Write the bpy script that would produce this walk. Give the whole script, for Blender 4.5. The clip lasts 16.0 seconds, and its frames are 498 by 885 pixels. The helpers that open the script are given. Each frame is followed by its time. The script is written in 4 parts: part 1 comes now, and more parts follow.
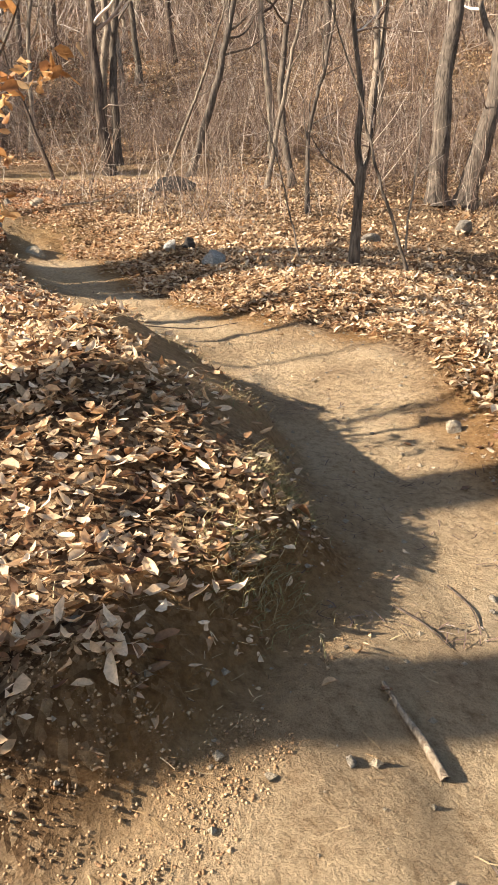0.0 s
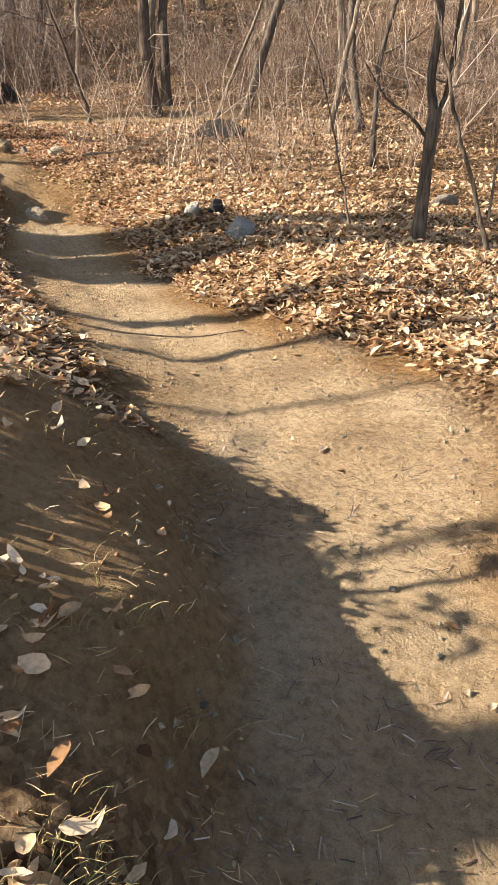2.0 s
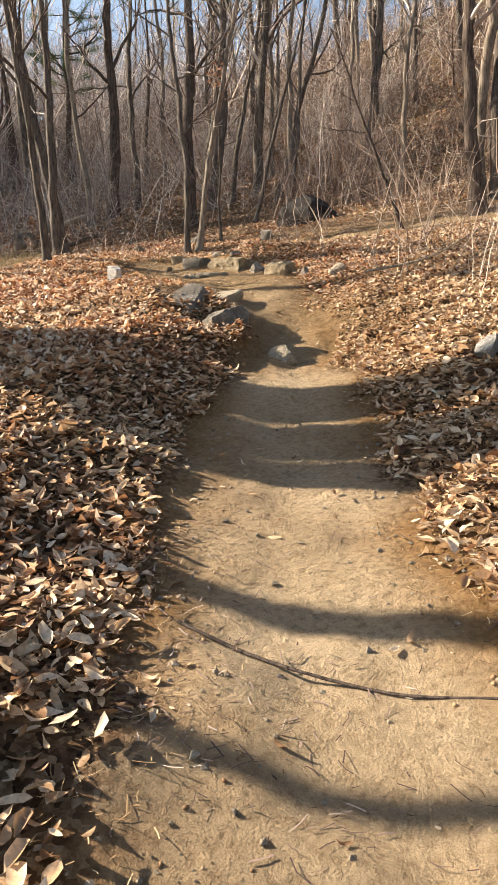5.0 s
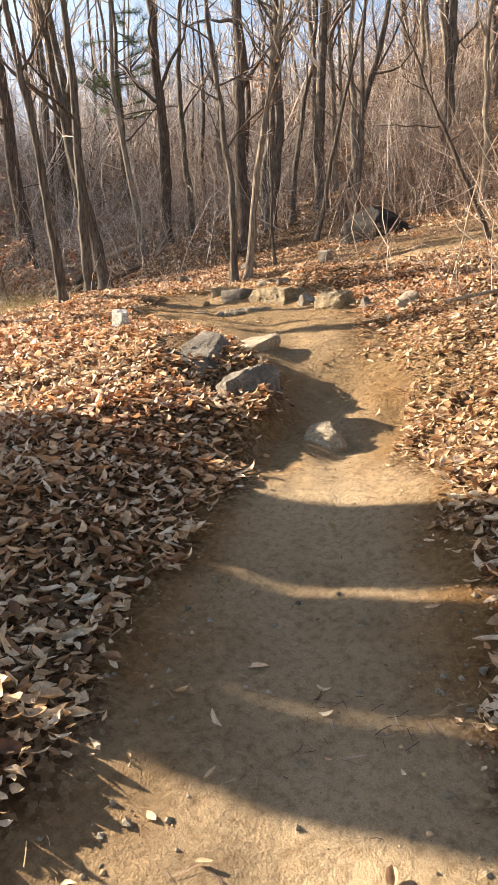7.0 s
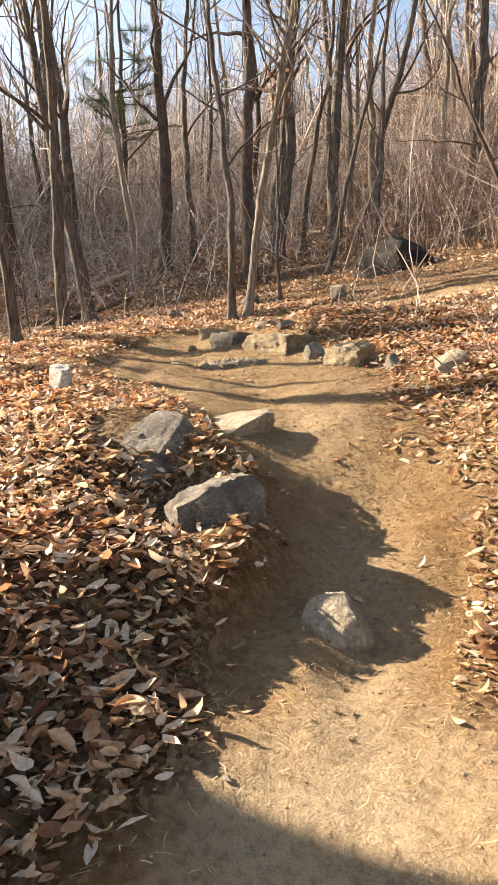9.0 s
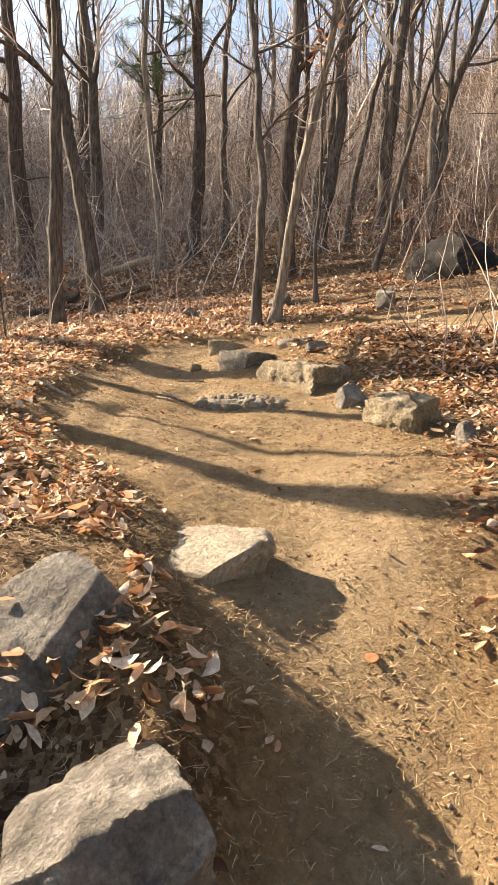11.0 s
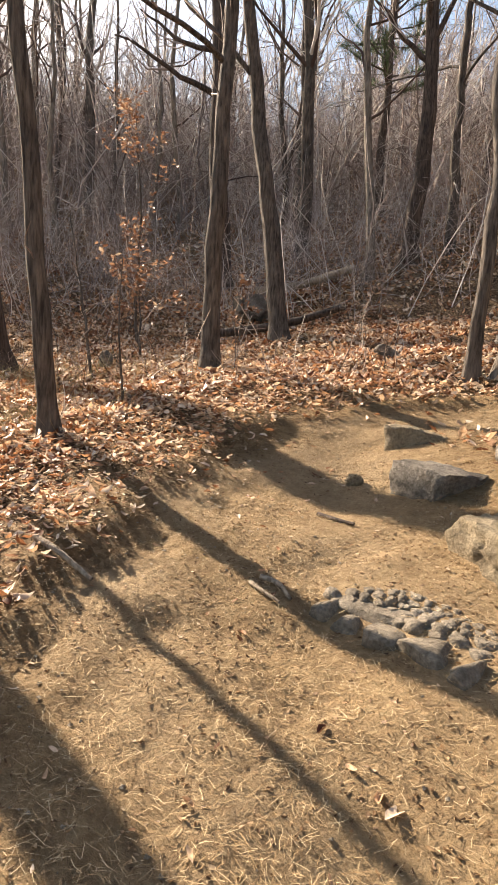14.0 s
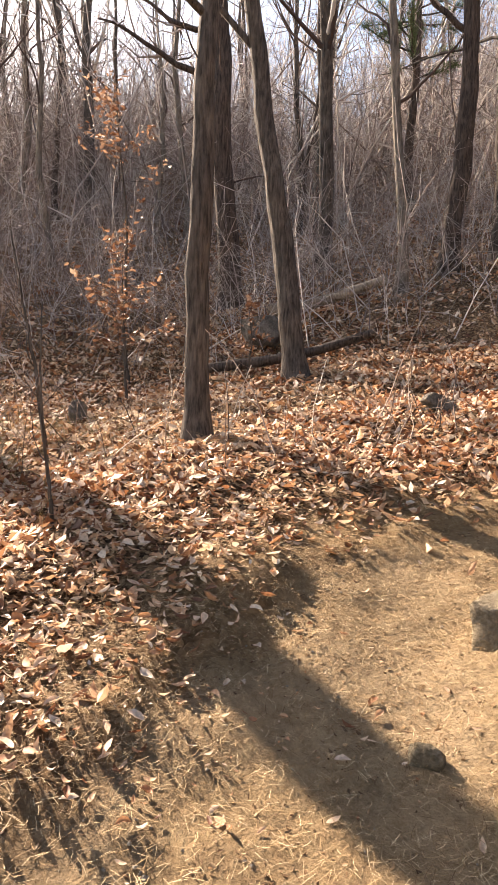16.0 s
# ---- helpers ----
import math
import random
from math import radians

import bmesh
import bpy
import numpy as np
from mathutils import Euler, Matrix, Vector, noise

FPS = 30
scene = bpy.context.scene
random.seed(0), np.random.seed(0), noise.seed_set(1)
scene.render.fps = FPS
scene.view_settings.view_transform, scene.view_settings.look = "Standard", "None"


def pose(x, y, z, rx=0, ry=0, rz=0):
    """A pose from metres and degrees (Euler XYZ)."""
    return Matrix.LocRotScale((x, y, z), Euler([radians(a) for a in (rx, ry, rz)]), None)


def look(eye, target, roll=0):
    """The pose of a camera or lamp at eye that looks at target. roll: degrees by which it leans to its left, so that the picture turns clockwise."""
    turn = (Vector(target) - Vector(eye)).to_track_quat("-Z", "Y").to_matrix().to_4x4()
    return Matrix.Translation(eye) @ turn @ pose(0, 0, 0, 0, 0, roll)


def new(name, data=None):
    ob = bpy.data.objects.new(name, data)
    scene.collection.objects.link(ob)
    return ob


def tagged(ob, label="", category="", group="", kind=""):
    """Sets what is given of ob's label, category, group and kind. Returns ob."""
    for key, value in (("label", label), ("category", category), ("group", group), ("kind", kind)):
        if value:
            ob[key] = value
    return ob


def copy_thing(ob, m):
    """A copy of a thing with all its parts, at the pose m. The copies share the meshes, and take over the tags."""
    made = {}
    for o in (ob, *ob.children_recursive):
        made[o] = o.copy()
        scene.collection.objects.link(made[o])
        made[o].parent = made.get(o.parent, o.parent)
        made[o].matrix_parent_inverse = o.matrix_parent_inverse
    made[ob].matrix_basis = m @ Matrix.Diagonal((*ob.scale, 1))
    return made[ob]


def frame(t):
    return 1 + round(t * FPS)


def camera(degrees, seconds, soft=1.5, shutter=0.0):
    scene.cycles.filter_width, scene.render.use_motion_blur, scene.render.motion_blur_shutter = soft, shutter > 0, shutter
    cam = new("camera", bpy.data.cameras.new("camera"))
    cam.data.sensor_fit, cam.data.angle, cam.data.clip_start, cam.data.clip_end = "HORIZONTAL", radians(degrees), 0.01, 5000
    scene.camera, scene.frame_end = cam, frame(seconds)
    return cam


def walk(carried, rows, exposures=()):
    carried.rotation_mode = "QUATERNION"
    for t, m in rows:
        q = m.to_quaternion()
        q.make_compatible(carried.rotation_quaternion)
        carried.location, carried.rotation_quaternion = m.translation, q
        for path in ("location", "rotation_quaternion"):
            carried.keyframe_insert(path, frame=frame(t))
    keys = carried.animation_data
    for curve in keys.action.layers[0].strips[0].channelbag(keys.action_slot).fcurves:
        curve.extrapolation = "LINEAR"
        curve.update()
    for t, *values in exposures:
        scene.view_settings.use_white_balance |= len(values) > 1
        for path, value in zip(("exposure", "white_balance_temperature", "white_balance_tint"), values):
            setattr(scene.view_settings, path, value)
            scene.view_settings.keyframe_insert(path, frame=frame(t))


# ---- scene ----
cam = camera(41.2, 16.0, 0.8)
PATH = [
    (0, (-0.021, 0.216, 1.470), (-0.010, 2.167, 1.026), -0.1),
    (0.5, (0.123, 0.659, 1.586), (0.101, 2.577, 1.019), 1.2),
    (1, (0.131, 1.188, 1.624), (0.198, 3.092, 1.016), 2.5),
    (1.5, (0.279, 1.548, 1.701), (0.343, 3.460, 1.118), 1.3),
    (2, (0.428, 1.959, 1.811), (0.237, 3.860, 1.218), 0.9),
    (2.5, (0.467, 2.434, 1.891), (0.244, 4.338, 1.324), 1.6),
    (3, (0.571, 2.843, 1.986), (0.051, 4.723, 1.547), 0.6),
    (3.5, (0.553, 3.259, 2.016), (-0.223, 5.064, 1.643), -0.4),
    (4, (0.474, 3.704, 2.149), (-0.400, 5.466, 1.786), 1.0),
    (4.5, (0.424, 4.151, 2.237), (-0.652, 5.802, 1.898), -0.4),
    (4.7, (0.377, 4.399, 2.231), (-0.722, 6.036, 1.899), -1.2),
    (6.8, (-0.487, 6.475, 2.607), (-1.769, 7.987, 2.341), -3.1),
    (7, (-0.591, 6.669, 2.598), (-1.903, 8.156, 2.337), -4.0),
    (7.5, (-0.923, 7.093, 2.697), (-2.189, 8.621, 2.452), -2.2),
    (8, (-1.147, 7.519, 2.804), (-2.451, 9.024, 2.619), -2.0),
    (8.2, (-1.258, 7.661, 2.815), (-2.576, 9.158, 2.666), -2.9),
    (10.3, (-2.210, 9.098, 3.269), (-3.595, 10.516, 2.999), -0.7),
    (10.5, (-2.317, 9.242, 3.294), (-3.767, 10.602, 3.080), -1.8),
    (11, (-2.679, 9.627, 3.404), (-4.077, 11.038, 3.174), 0.7),
    (11.5, (-2.899, 10.016, 3.528), (-4.428, 11.286, 3.313), 0.7),
    (12, (-3.214, 10.320, 3.615), (-4.794, 11.536, 3.456), -0.3),
    (12.5, (-3.434, 10.647, 3.718), (-5.016, 11.866, 3.608), -0.1),
    (13, (-3.608, 10.982, 3.865), (-5.309, 12.020, 3.696), -0.1),
    (13.5, (-4.038, 11.239, 3.985), (-5.767, 12.211, 3.732), 2.7),
    (14, (-4.293, 11.421, 4.097), (-6.063, 12.312, 3.825), 3.0),
    (14.5, (-4.619, 11.723, 4.303), (-6.444, 12.464, 3.957), 1.6),
    (15, (-5.032, 11.884, 4.378), (-6.859, 12.671, 4.181), 2.3),
    (15.5, (-5.473, 12.125, 4.484), (-7.255, 12.974, 4.164), 0.7),
    (16, (-6.008, 12.463, 4.548), (-7.814, 13.280, 4.281), 1.3),
]
walk(cam, [(t, look(eye, target, roll)) for t, eye, target, roll in PATH], [(0, 1.6, 6750, 11), (5, 1.6, 6750, 11), (7.5, 1.98, 7150, 13), (10.5, 1.98, 7150, 13), (12.5, 1.66, 7100, 13), (14.0, 1.7, 6950, 14), (14.5, 1.45, 7000, 15), (15, 1.95, 6750, 14), (15.5, 1.86, 6900, 16), (16, 1.94, 6950, 18)])

# ---- world and sun ----
SUN_YAW, SUN_UP = 105.0, 28.0
world = bpy.data.worlds.new("sky")
scene.world = world
world.use_nodes = True
wn = world.node_tree
sky = wn.nodes.new("ShaderNodeTexSky")
sky.sky_type, sky.sun_disc = "NISHITA", False
sky.sun_elevation, sky.sun_rotation = radians(SUN_UP), radians(-SUN_YAW)
sky.air_density, sky.dust_density = 1.2, 1.5
wn.links.new(sky.outputs[0], wn.nodes["Background"].inputs[0])
wn.nodes["Background"].inputs[1].default_value = 0.074
to_sun = Vector((-math.sin(radians(SUN_YAW)) * math.cos(radians(SUN_UP)), math.cos(radians(SUN_YAW)) * math.cos(radians(SUN_UP)), math.sin(radians(SUN_UP))))
sun = new("sun", bpy.data.lights.new("sun", "SUN"))
sun.data.energy, sun.data.angle, sun.data.color = 5.0, radians(0.6), (1.0, 0.87, 0.70)
sun.matrix_world = look(to_sun * 60, (0, 0, 0))

# ---- materials ----
def material(name, rough=0.85):
    m = bpy.data.materials.new(name)
    m.use_nodes = True
    nt = m.node_tree
    b = nt.nodes["Principled BSDF"]
    b.inputs["Roughness"].default_value = rough
    b.inputs["Specular IOR Level"].default_value = 0.25
    return m, nt, b


def node(nt, kind, **values):
    n = nt.nodes.new(kind)
    for k, v in values.items():
        n.inputs[k.replace("_", " ")].default_value = v
    return n


def ramp(nt, source, stops):
    r = nt.nodes.new("ShaderNodeValToRGB")
    els = r.color_ramp.elements
    while len(els) < len(stops):
        els.new(0.5)
    for e, (p, c) in zip(els, stops):
        e.position, e.color = p, (*c, 1)
    nt.links.new(source, r.inputs[0])
    return r.outputs[0]


def mix(nt, fac, a, b, blend="MIX"):
    m = nt.nodes.new("ShaderNodeMix")
    m.data_type, m.blend_type = "RGBA", blend
    for s, v in ((m.inputs[0], fac), (m.inputs[6], a), (m.inputs[7], b)):
        if isinstance(v, (int, float)):
            s.default_value = v
        elif isinstance(v, tuple):
            s.default_value = (*v, 1)
        else:
            nt.links.new(v, s)
    return m.outputs[2]


def tex(nt, kind, scale, detail=4.0, rough=0.55, coord="position", stretch=(1, 1, 1)):
    if coord == "position":
        src = nt.nodes.new("ShaderNodeNewGeometry").outputs["Position"]
    else:
        src = nt.nodes.new("ShaderNodeTexCoord").outputs["Object"]
    mp = nt.nodes.new("ShaderNodeMapping")
    mp.inputs["Scale"].default_value = stretch
    nt.links.new(src, mp.inputs[0])
    t = nt.nodes.new(kind)
    t.inputs["Scale"].default_value = scale
    if kind == "ShaderNodeTexNoise":
        t.inputs["Detail"].default_value, t.inputs["Roughness"].default_value = detail, rough
    nt.links.new(mp.outputs[0], t.inputs["Vector"])
    return t


def bump(nt, b, height, strength, dist):
    n = nt.nodes.new("ShaderNodeBump")
    n.inputs["Strength"].default_value, n.inputs["Distance"].default_value = strength, dist
    nt.links.new(height, n.inputs["Height"])
    nt.links.new(n.outputs[0], b.inputs["Normal"])


def ground_material():
    m, nt, b = material("trail_dirt_and_humus", 0.95)
    b.inputs["Specular IOR Level"].default_value = 0.1
    big = tex(nt, "ShaderNodeTexNoise", 1.3, 5, 0.6).outputs[0]
    fine = tex(nt, "ShaderNodeTexNoise", 28, 6, 0.7).outputs[0]
    grit = tex(nt, "ShaderNodeTexVoronoi", 75).outputs[0]
    dirt = ramp(nt, big, [(0.28, (0.36, 0.265, 0.17)), (0.5, (0.54, 0.415, 0.27)), (0.72, (0.68, 0.54, 0.37))])
    speck = ramp(nt, fine, [(0.3, (0.6, 0.55, 0.5)), (0.52, (1, 1, 1)), (0.75, (1.15, 1.12, 1.08))])
    dirt = mix(nt, 1.0, dirt, speck, "MULTIPLY")
    tiny = tex(nt, "ShaderNodeTexNoise", 170, 3, 0.8).outputs[0]
    dirt = mix(nt, 1.0, dirt, ramp(nt, tiny, [(0.34, (0.74, 0.71, 0.68)), (0.5, (1, 1, 1)), (0.7, (1.12, 1.1, 1.08))]), "MULTIPLY")
    bank = ramp(nt, fine, [(0.3, (0.22, 0.12, 0.05)), (0.7, (0.46, 0.27, 0.11))])
    cells = tex(nt, "ShaderNodeTexVoronoi", 48, stretch=(1, 1, 0.4))
    cellsep = nt.nodes.new("ShaderNodeSeparateColor")
    nt.links.new(cells.outputs["Color"], cellsep.inputs[0])
    humus = ramp(nt, cellsep.outputs[0], [(0.0, (0.07, 0.042, 0.025)), (0.35, (0.2, 0.12, 0.07)), (0.65, (0.38, 0.25, 0.145)), (1.0, (0.56, 0.42, 0.27))])
    humus = mix(nt, 1.0, humus, ramp(nt, fine, [(0.35, (0.45, 0.42, 0.4)), (0.6, (1, 1, 1))]), "MULTIPLY")
    needle = ramp(nt, tex(nt, "ShaderNodeTexNoise", 9, 6, 0.8).outputs[0], [(0.3, (0.18, 0.11, 0.055)), (0.55, (0.42, 0.29, 0.155)), (0.7, (0.56, 0.42, 0.24))])
    at = nt.nodes.new("ShaderNodeVertexColor")
    at.layer_name = "soil"
    sep = nt.nodes.new("ShaderNodeSeparateColor")
    nt.links.new(at.outputs[0], sep.inputs[0])
    col = mix(nt, sep.outputs[0], humus, dirt)
    col = mix(nt, sep.outputs[1], col, bank)
    col = mix(nt, sep.outputs[2], col, needle)
    nt.links.new(col, b.inputs["Base Color"])
    h = nt.nodes.new("ShaderNodeMath")
    h.operation = "ADD"
    nt.links.new(fine, h.inputs[0])
    nt.links.new(grit, h.inputs[1])
    small = tex(nt, "ShaderNodeTexNoise", 120, 5, 0.75).outputs[0]
    h2 = nt.nodes.new("ShaderNodeMath")
    h2.operation = "MULTIPLY_ADD"
    h2.inputs[1].default_value = 0.22
    nt.links.new(grit, h2.inputs[0])
    nt.links.new(small, h2.inputs[2])
    nt.links.new(fine, h.inputs[0])
    nt.links.new(h2.outputs[0], h.inputs[1])
    lumps = nt.nodes.new("ShaderNodeMath")
    lumps.operation = "MULTIPLY_ADD"
    lumps.inputs[1].default_value = 2.2
    nt.links.new(tex(nt, "ShaderNodeTexNoise", 11, 3, 0.5).outputs[0], lumps.inputs[0])
    nt.links.new(h.outputs[0], lumps.inputs[2])
    bump(nt, b, lumps.outputs[0], 1.0, 0.06)
    return m


def leaf_material(name, island=True, stops=None):
    m, nt, b = material(name, 0.55)
    b.inputs["Specular IOR Level"].default_value = 0.3
    if island:
        rnd = nt.nodes.new("ShaderNodeNewGeometry").outputs["Random Per Island"]
    else:
        rnd = nt.nodes.new("ShaderNodeObjectInfo").outputs["Random"]
    tan = ramp(nt, rnd, stops or [(0.0, (0.10, 0.05, 0.03)), (0.15, (0.28, 0.155, 0.08)), (0.34, (0.50, 0.33, 0.19)), (0.52, (0.67, 0.48, 0.30)), (0.76, (0.78, 0.61, 0.42)), (1.0, (0.86, 0.75, 0.59))])
    rust = ramp(nt, rnd, [(0.0, (0.12, 0.04, 0.02)), (0.22, (0.36, 0.14, 0.06)), (0.44, (0.58, 0.29, 0.14)), (0.62, (0.70, 0.47, 0.31)), (1.0, (0.87, 0.75, 0.62))])
    patch = tex(nt, "ShaderNodeTexNoise", 0.45, 3, 0.6).outputs[0]
    pos = nt.nodes.new("ShaderNodeSeparateXYZ")
    nt.links.new(nt.nodes.new("ShaderNodeNewGeometry").outputs["Position"], pos.inputs[0])
    west = nt.nodes.new("ShaderNodeMapRange")
    for k, v in zip(range(1, 5), (-1.0, -4.5, -0.14, 0.2)):
        west.inputs[k].default_value = v
    nt.links.new(pos.outputs[0], west.inputs[0])
    add = nt.nodes.new("ShaderNodeMath")
    add.operation = "ADD"
    nt.links.new(patch, add.inputs[0])
    nt.links.new(west.outputs[0], add.inputs[1])
    fac = ramp(nt, add.outputs[0], [(0.47, (0, 0, 0)), (0.74, (0.8, 0.8, 0.8))])
    col = tan if stops else mix(nt, fac, tan, rust)
    vein = tex(nt, "ShaderNodeTexNoise", 60, 3, 0.6).outputs[0]
    col = mix(nt, 1.0, col, ramp(nt, vein, [(0.3, (0.7, 0.66, 0.62)), (0.65, (1.1, 1.08, 1.05))]), "MULTIPLY")
    nt.links.new(col, b.inputs["Base Color"])
    trans = nt.nodes.new("ShaderNodeBsdfTranslucent")
    nt.links.new(col, trans.inputs[0])
    ms = nt.nodes.new("ShaderNodeMixShader")
    ms.inputs[0].default_value = 0.3
    nt.links.new(b.outputs[0], ms.inputs[1])
    nt.links.new(trans.outputs[0], ms.inputs[2])
    nt.links.new(ms.outputs[0], nt.nodes["Material Output"].inputs[0])
    return m


def bark_material(name, dark, light, scale=1.0):
    m, nt, b = material(name, 0.9)
    furrow = tex(nt, "ShaderNodeTexNoise", 34 * scale, 6, 0.65, "object", (1, 1, 0.13)).outputs[0]
    blotch = tex(nt, "ShaderNodeTexNoise", 3.5, 4, 0.6).outputs[0]
    col = ramp(nt, furrow, [(0.35, dark), (0.62, light)])
    col = mix(nt, 1.0, col, ramp(nt, blotch, [(0.3, (0.65, 0.65, 0.65)), (0.7, (1.2, 1.18, 1.12))]), "MULTIPLY")
    nt.links.new(col, b.inputs["Base Color"])
    bump(nt, b, furrow, 0.9, 0.03)
    return m


def twig_material(name, stops):
    m, nt, b = material(name, 0.75)
    rnd = nt.nodes.new("ShaderNodeNewGeometry").outputs["Random Per Island"]
    nt.links.new(ramp(nt, rnd, stops), b.inputs["Base Color"])
    return m


def stone_material(name, dark, mid, light):
    m, nt, b = material(name, 0.85)
    a = tex(nt, "ShaderNodeTexNoise", 5, 8, 0.7).outputs[0]
    c = tex(nt, "ShaderNodeTexNoise", 55, 5, 0.7).outputs[0]
    col = ramp(nt, a, [(0.3, dark), (0.52, mid), (0.72, light)])
    col = mix(nt, 1.0, col, ramp(nt, c, [(0.35, (0.6, 0.6, 0.58)), (0.6, (1.05, 1.05, 1.05)), (0.72, (1.35, 1.33, 1.28))]), "MULTIPLY")
    nt.links.new(col, b.inputs["Base Color"])
    pits = tex(nt, "ShaderNodeTexNoise", 17, 6, 0.75).outputs[0]
    both = nt.nodes.new("ShaderNodeMath")
    both.operation = "MULTIPLY_ADD"
    both.inputs[1].default_value = 1.5
    nt.links.new(pits, both.inputs[0])
    nt.links.new(c, both.inputs[2])
    bump(nt, b, both.outputs[0], 0.9, 0.035)
    return m


GROUND = ground_material()
LEAF = leaf_material("dry_leaves")
LEAF_ONE = leaf_material("dry_leaf", island=False)
RUST_LEAF = leaf_material("rust_leaves", stops=[(0.0, (0.16, 0.075, 0.045)), (0.4, (0.34, 0.18, 0.105)), (0.8, (0.48, 0.30, 0.19)), (1.0, (0.62, 0.48, 0.35))])
ORANGE_LEAF = leaf_material("orange_leaves", stops=[(0.0, (0.3, 0.14, 0.06)), (0.4, (0.58, 0.32, 0.13)), (1.0, (0.78, 0.56, 0.32))])
BARK = bark_material("grey_brown_bark", (0.042, 0.034, 0.029), (0.175, 0.147, 0.125))
PALE_BARK = bark_material("pale_grey_bark", (0.10, 0.08, 0.065), (0.31, 0.262, 0.215))
DARK_BARK = bark_material("dark_bark", (0.035, 0.026, 0.022), (0.15, 0.115, 0.095))
# the palest stops paint sun highlights onto some of the twigs
TWIG = twig_material("twig_bark", [(0.0, (0.07, 0.045, 0.036)), (0.4, (0.18, 0.128, 0.102)), (0.66, (0.42, 0.33, 0.275)), (1.0, (0.8, 0.73, 0.66))])
BRUSH = twig_material("brush_stems", [(0.0, (0.06, 0.04, 0.032)), (0.35, (0.18, 0.128, 0.097)), (0.7, (0.41, 0.315, 0.25)), (1.0, (0.76, 0.68, 0.58))])
THICKET = twig_material("thicket_stems", [(0.0, (0.05, 0.033, 0.028)), (0.5, (0.15, 0.10, 0.082)), (0.85, (0.30, 0.215, 0.175)), (1.0, (0.6, 0.5, 0.42))])
# lighter copy of TWIG: the glare over the western brush is put into its colour
GLARE_TWIG = twig_material("glare_twig_bark", [(0.0, (0.16, 0.12, 0.105)), (0.5, (0.36, 0.29, 0.255)), (1.0, (0.8, 0.74, 0.68))])
STRAW = twig_material("straw", [(0.0, (0.12, 0.065, 0.03)), (0.5, (0.42, 0.285, 0.14)), (1.0, (0.69, 0.55, 0.34))])
CLOD = twig_material("soil_crumbs", [(0.0, (0.20, 0.115, 0.06)), (0.5, (0.36, 0.235, 0.13)), (1.0, (0.50, 0.37, 0.23))])
LEAF_CRUMB = leaf_material("leaf_crumbs", stops=[(0.0, (0.13, 0.07, 0.035)), (0.4, (0.28, 0.17, 0.085)), (0.8, (0.45, 0.31, 0.17)), (1.0, (0.64, 0.5, 0.33))])
GRASS = twig_material("dry_grass", [(0.0, (0.2, 0.15, 0.07)), (0.5, (0.4, 0.31, 0.165)), (0.85, (0.22, 0.225, 0.09)), (1.0, (0.55, 0.46, 0.28))])
PINE = twig_material("pine_needles", [(0.0, (0.05, 0.085, 0.03)), (0.6, (0.10, 0.14, 0.05)), (1.0, (0.17, 0.20, 0.08))])
STONE = stone_material("grey_stone", (0.085, 0.072, 0.06), (0.24, 0.212, 0.178), (0.47, 0.425, 0.36))
# very dark stone: on the boulders below the brush it includes painted-in shade
DARK_SHADED_STONE = stone_material("dark_shaded_stone", (0.015, 0.014, 0.014), (0.042, 0.038, 0.036), (0.12, 0.108, 0.098))
PALE_STONE = stone_material("pale_stone", (0.27, 0.22, 0.16), (0.46, 0.39, 0.295), (0.6, 0.53, 0.425))
WHITE_STONE = stone_material("white_stone", (0.5, 0.48, 0.44), (0.68, 0.66, 0.62), (0.82, 0.80, 0.77))
TAN_STONE = stone_material("tan_stone", (0.16, 0.125, 0.08), (0.37, 0.30, 0.20), (0.56, 0.48, 0.34))
BEDROCK = stone_material("weathered_bedrock", (0.17, 0.14, 0.105), (0.33, 0.28, 0.215), (0.5, 0.44, 0.355))
ROUGH_STONE = stone_material("rough_grey_stone", (0.07, 0.062, 0.053), (0.24, 0.212, 0.178), (0.5, 0.455, 0.39))
LIGHT_STONE = stone_material("light_grey_stone", (0.25, 0.24, 0.225), (0.45, 0.435, 0.41), (0.62, 0.60, 0.57))
DEADWOOD = bark_material("dead_wood", (0.2, 0.15, 0.11), (0.5, 0.42, 0.33), 1.4)

# ---- the lie of the land ----
# the trail: x, y, half width, depth of the tread under the slope
TRAIL = [(-0.7, -2.5, 0.85, 0.24), (0.05, 0.25, 0.9, 0.25), (0.68, 1.95, 0.63, 0.25), (0.8, 2.7, 0.53, 0.25), (0.77, 3.5, 0.53, 0.23), (0.58, 4.6, 0.66, 0.22), (0.3, 5.35, 0.74, 0.22),
         (-0.25, 6.1, 0.64, 0.22), (-1.05, 6.95, 0.56, 0.24), (-1.7, 8.0, 0.58, 0.28), (-2.35, 9.2, 0.5, 0.22), (-2.85, 10.05, 0.38, 0.24), (-3.4, 10.85, 0.32, 0.22),
         (-4.2, 11.5, 0.45, 0.12), (-5.0, 12.1, 0.75, 0.07), (-6.0, 12.6, 0.95, 0.08), (-7.05, 13.25, 0.75, 0.07), (-7.95, 14.2, 0.55, 0.05), (-7.9, 15.3, 0.45, 0.07),
         (-7.0, 16.05, 0.42, 0.07), (-5.2, 16.7, 0.4, 0.05), (-2.5, 17.6, 0.4, 0.04)]
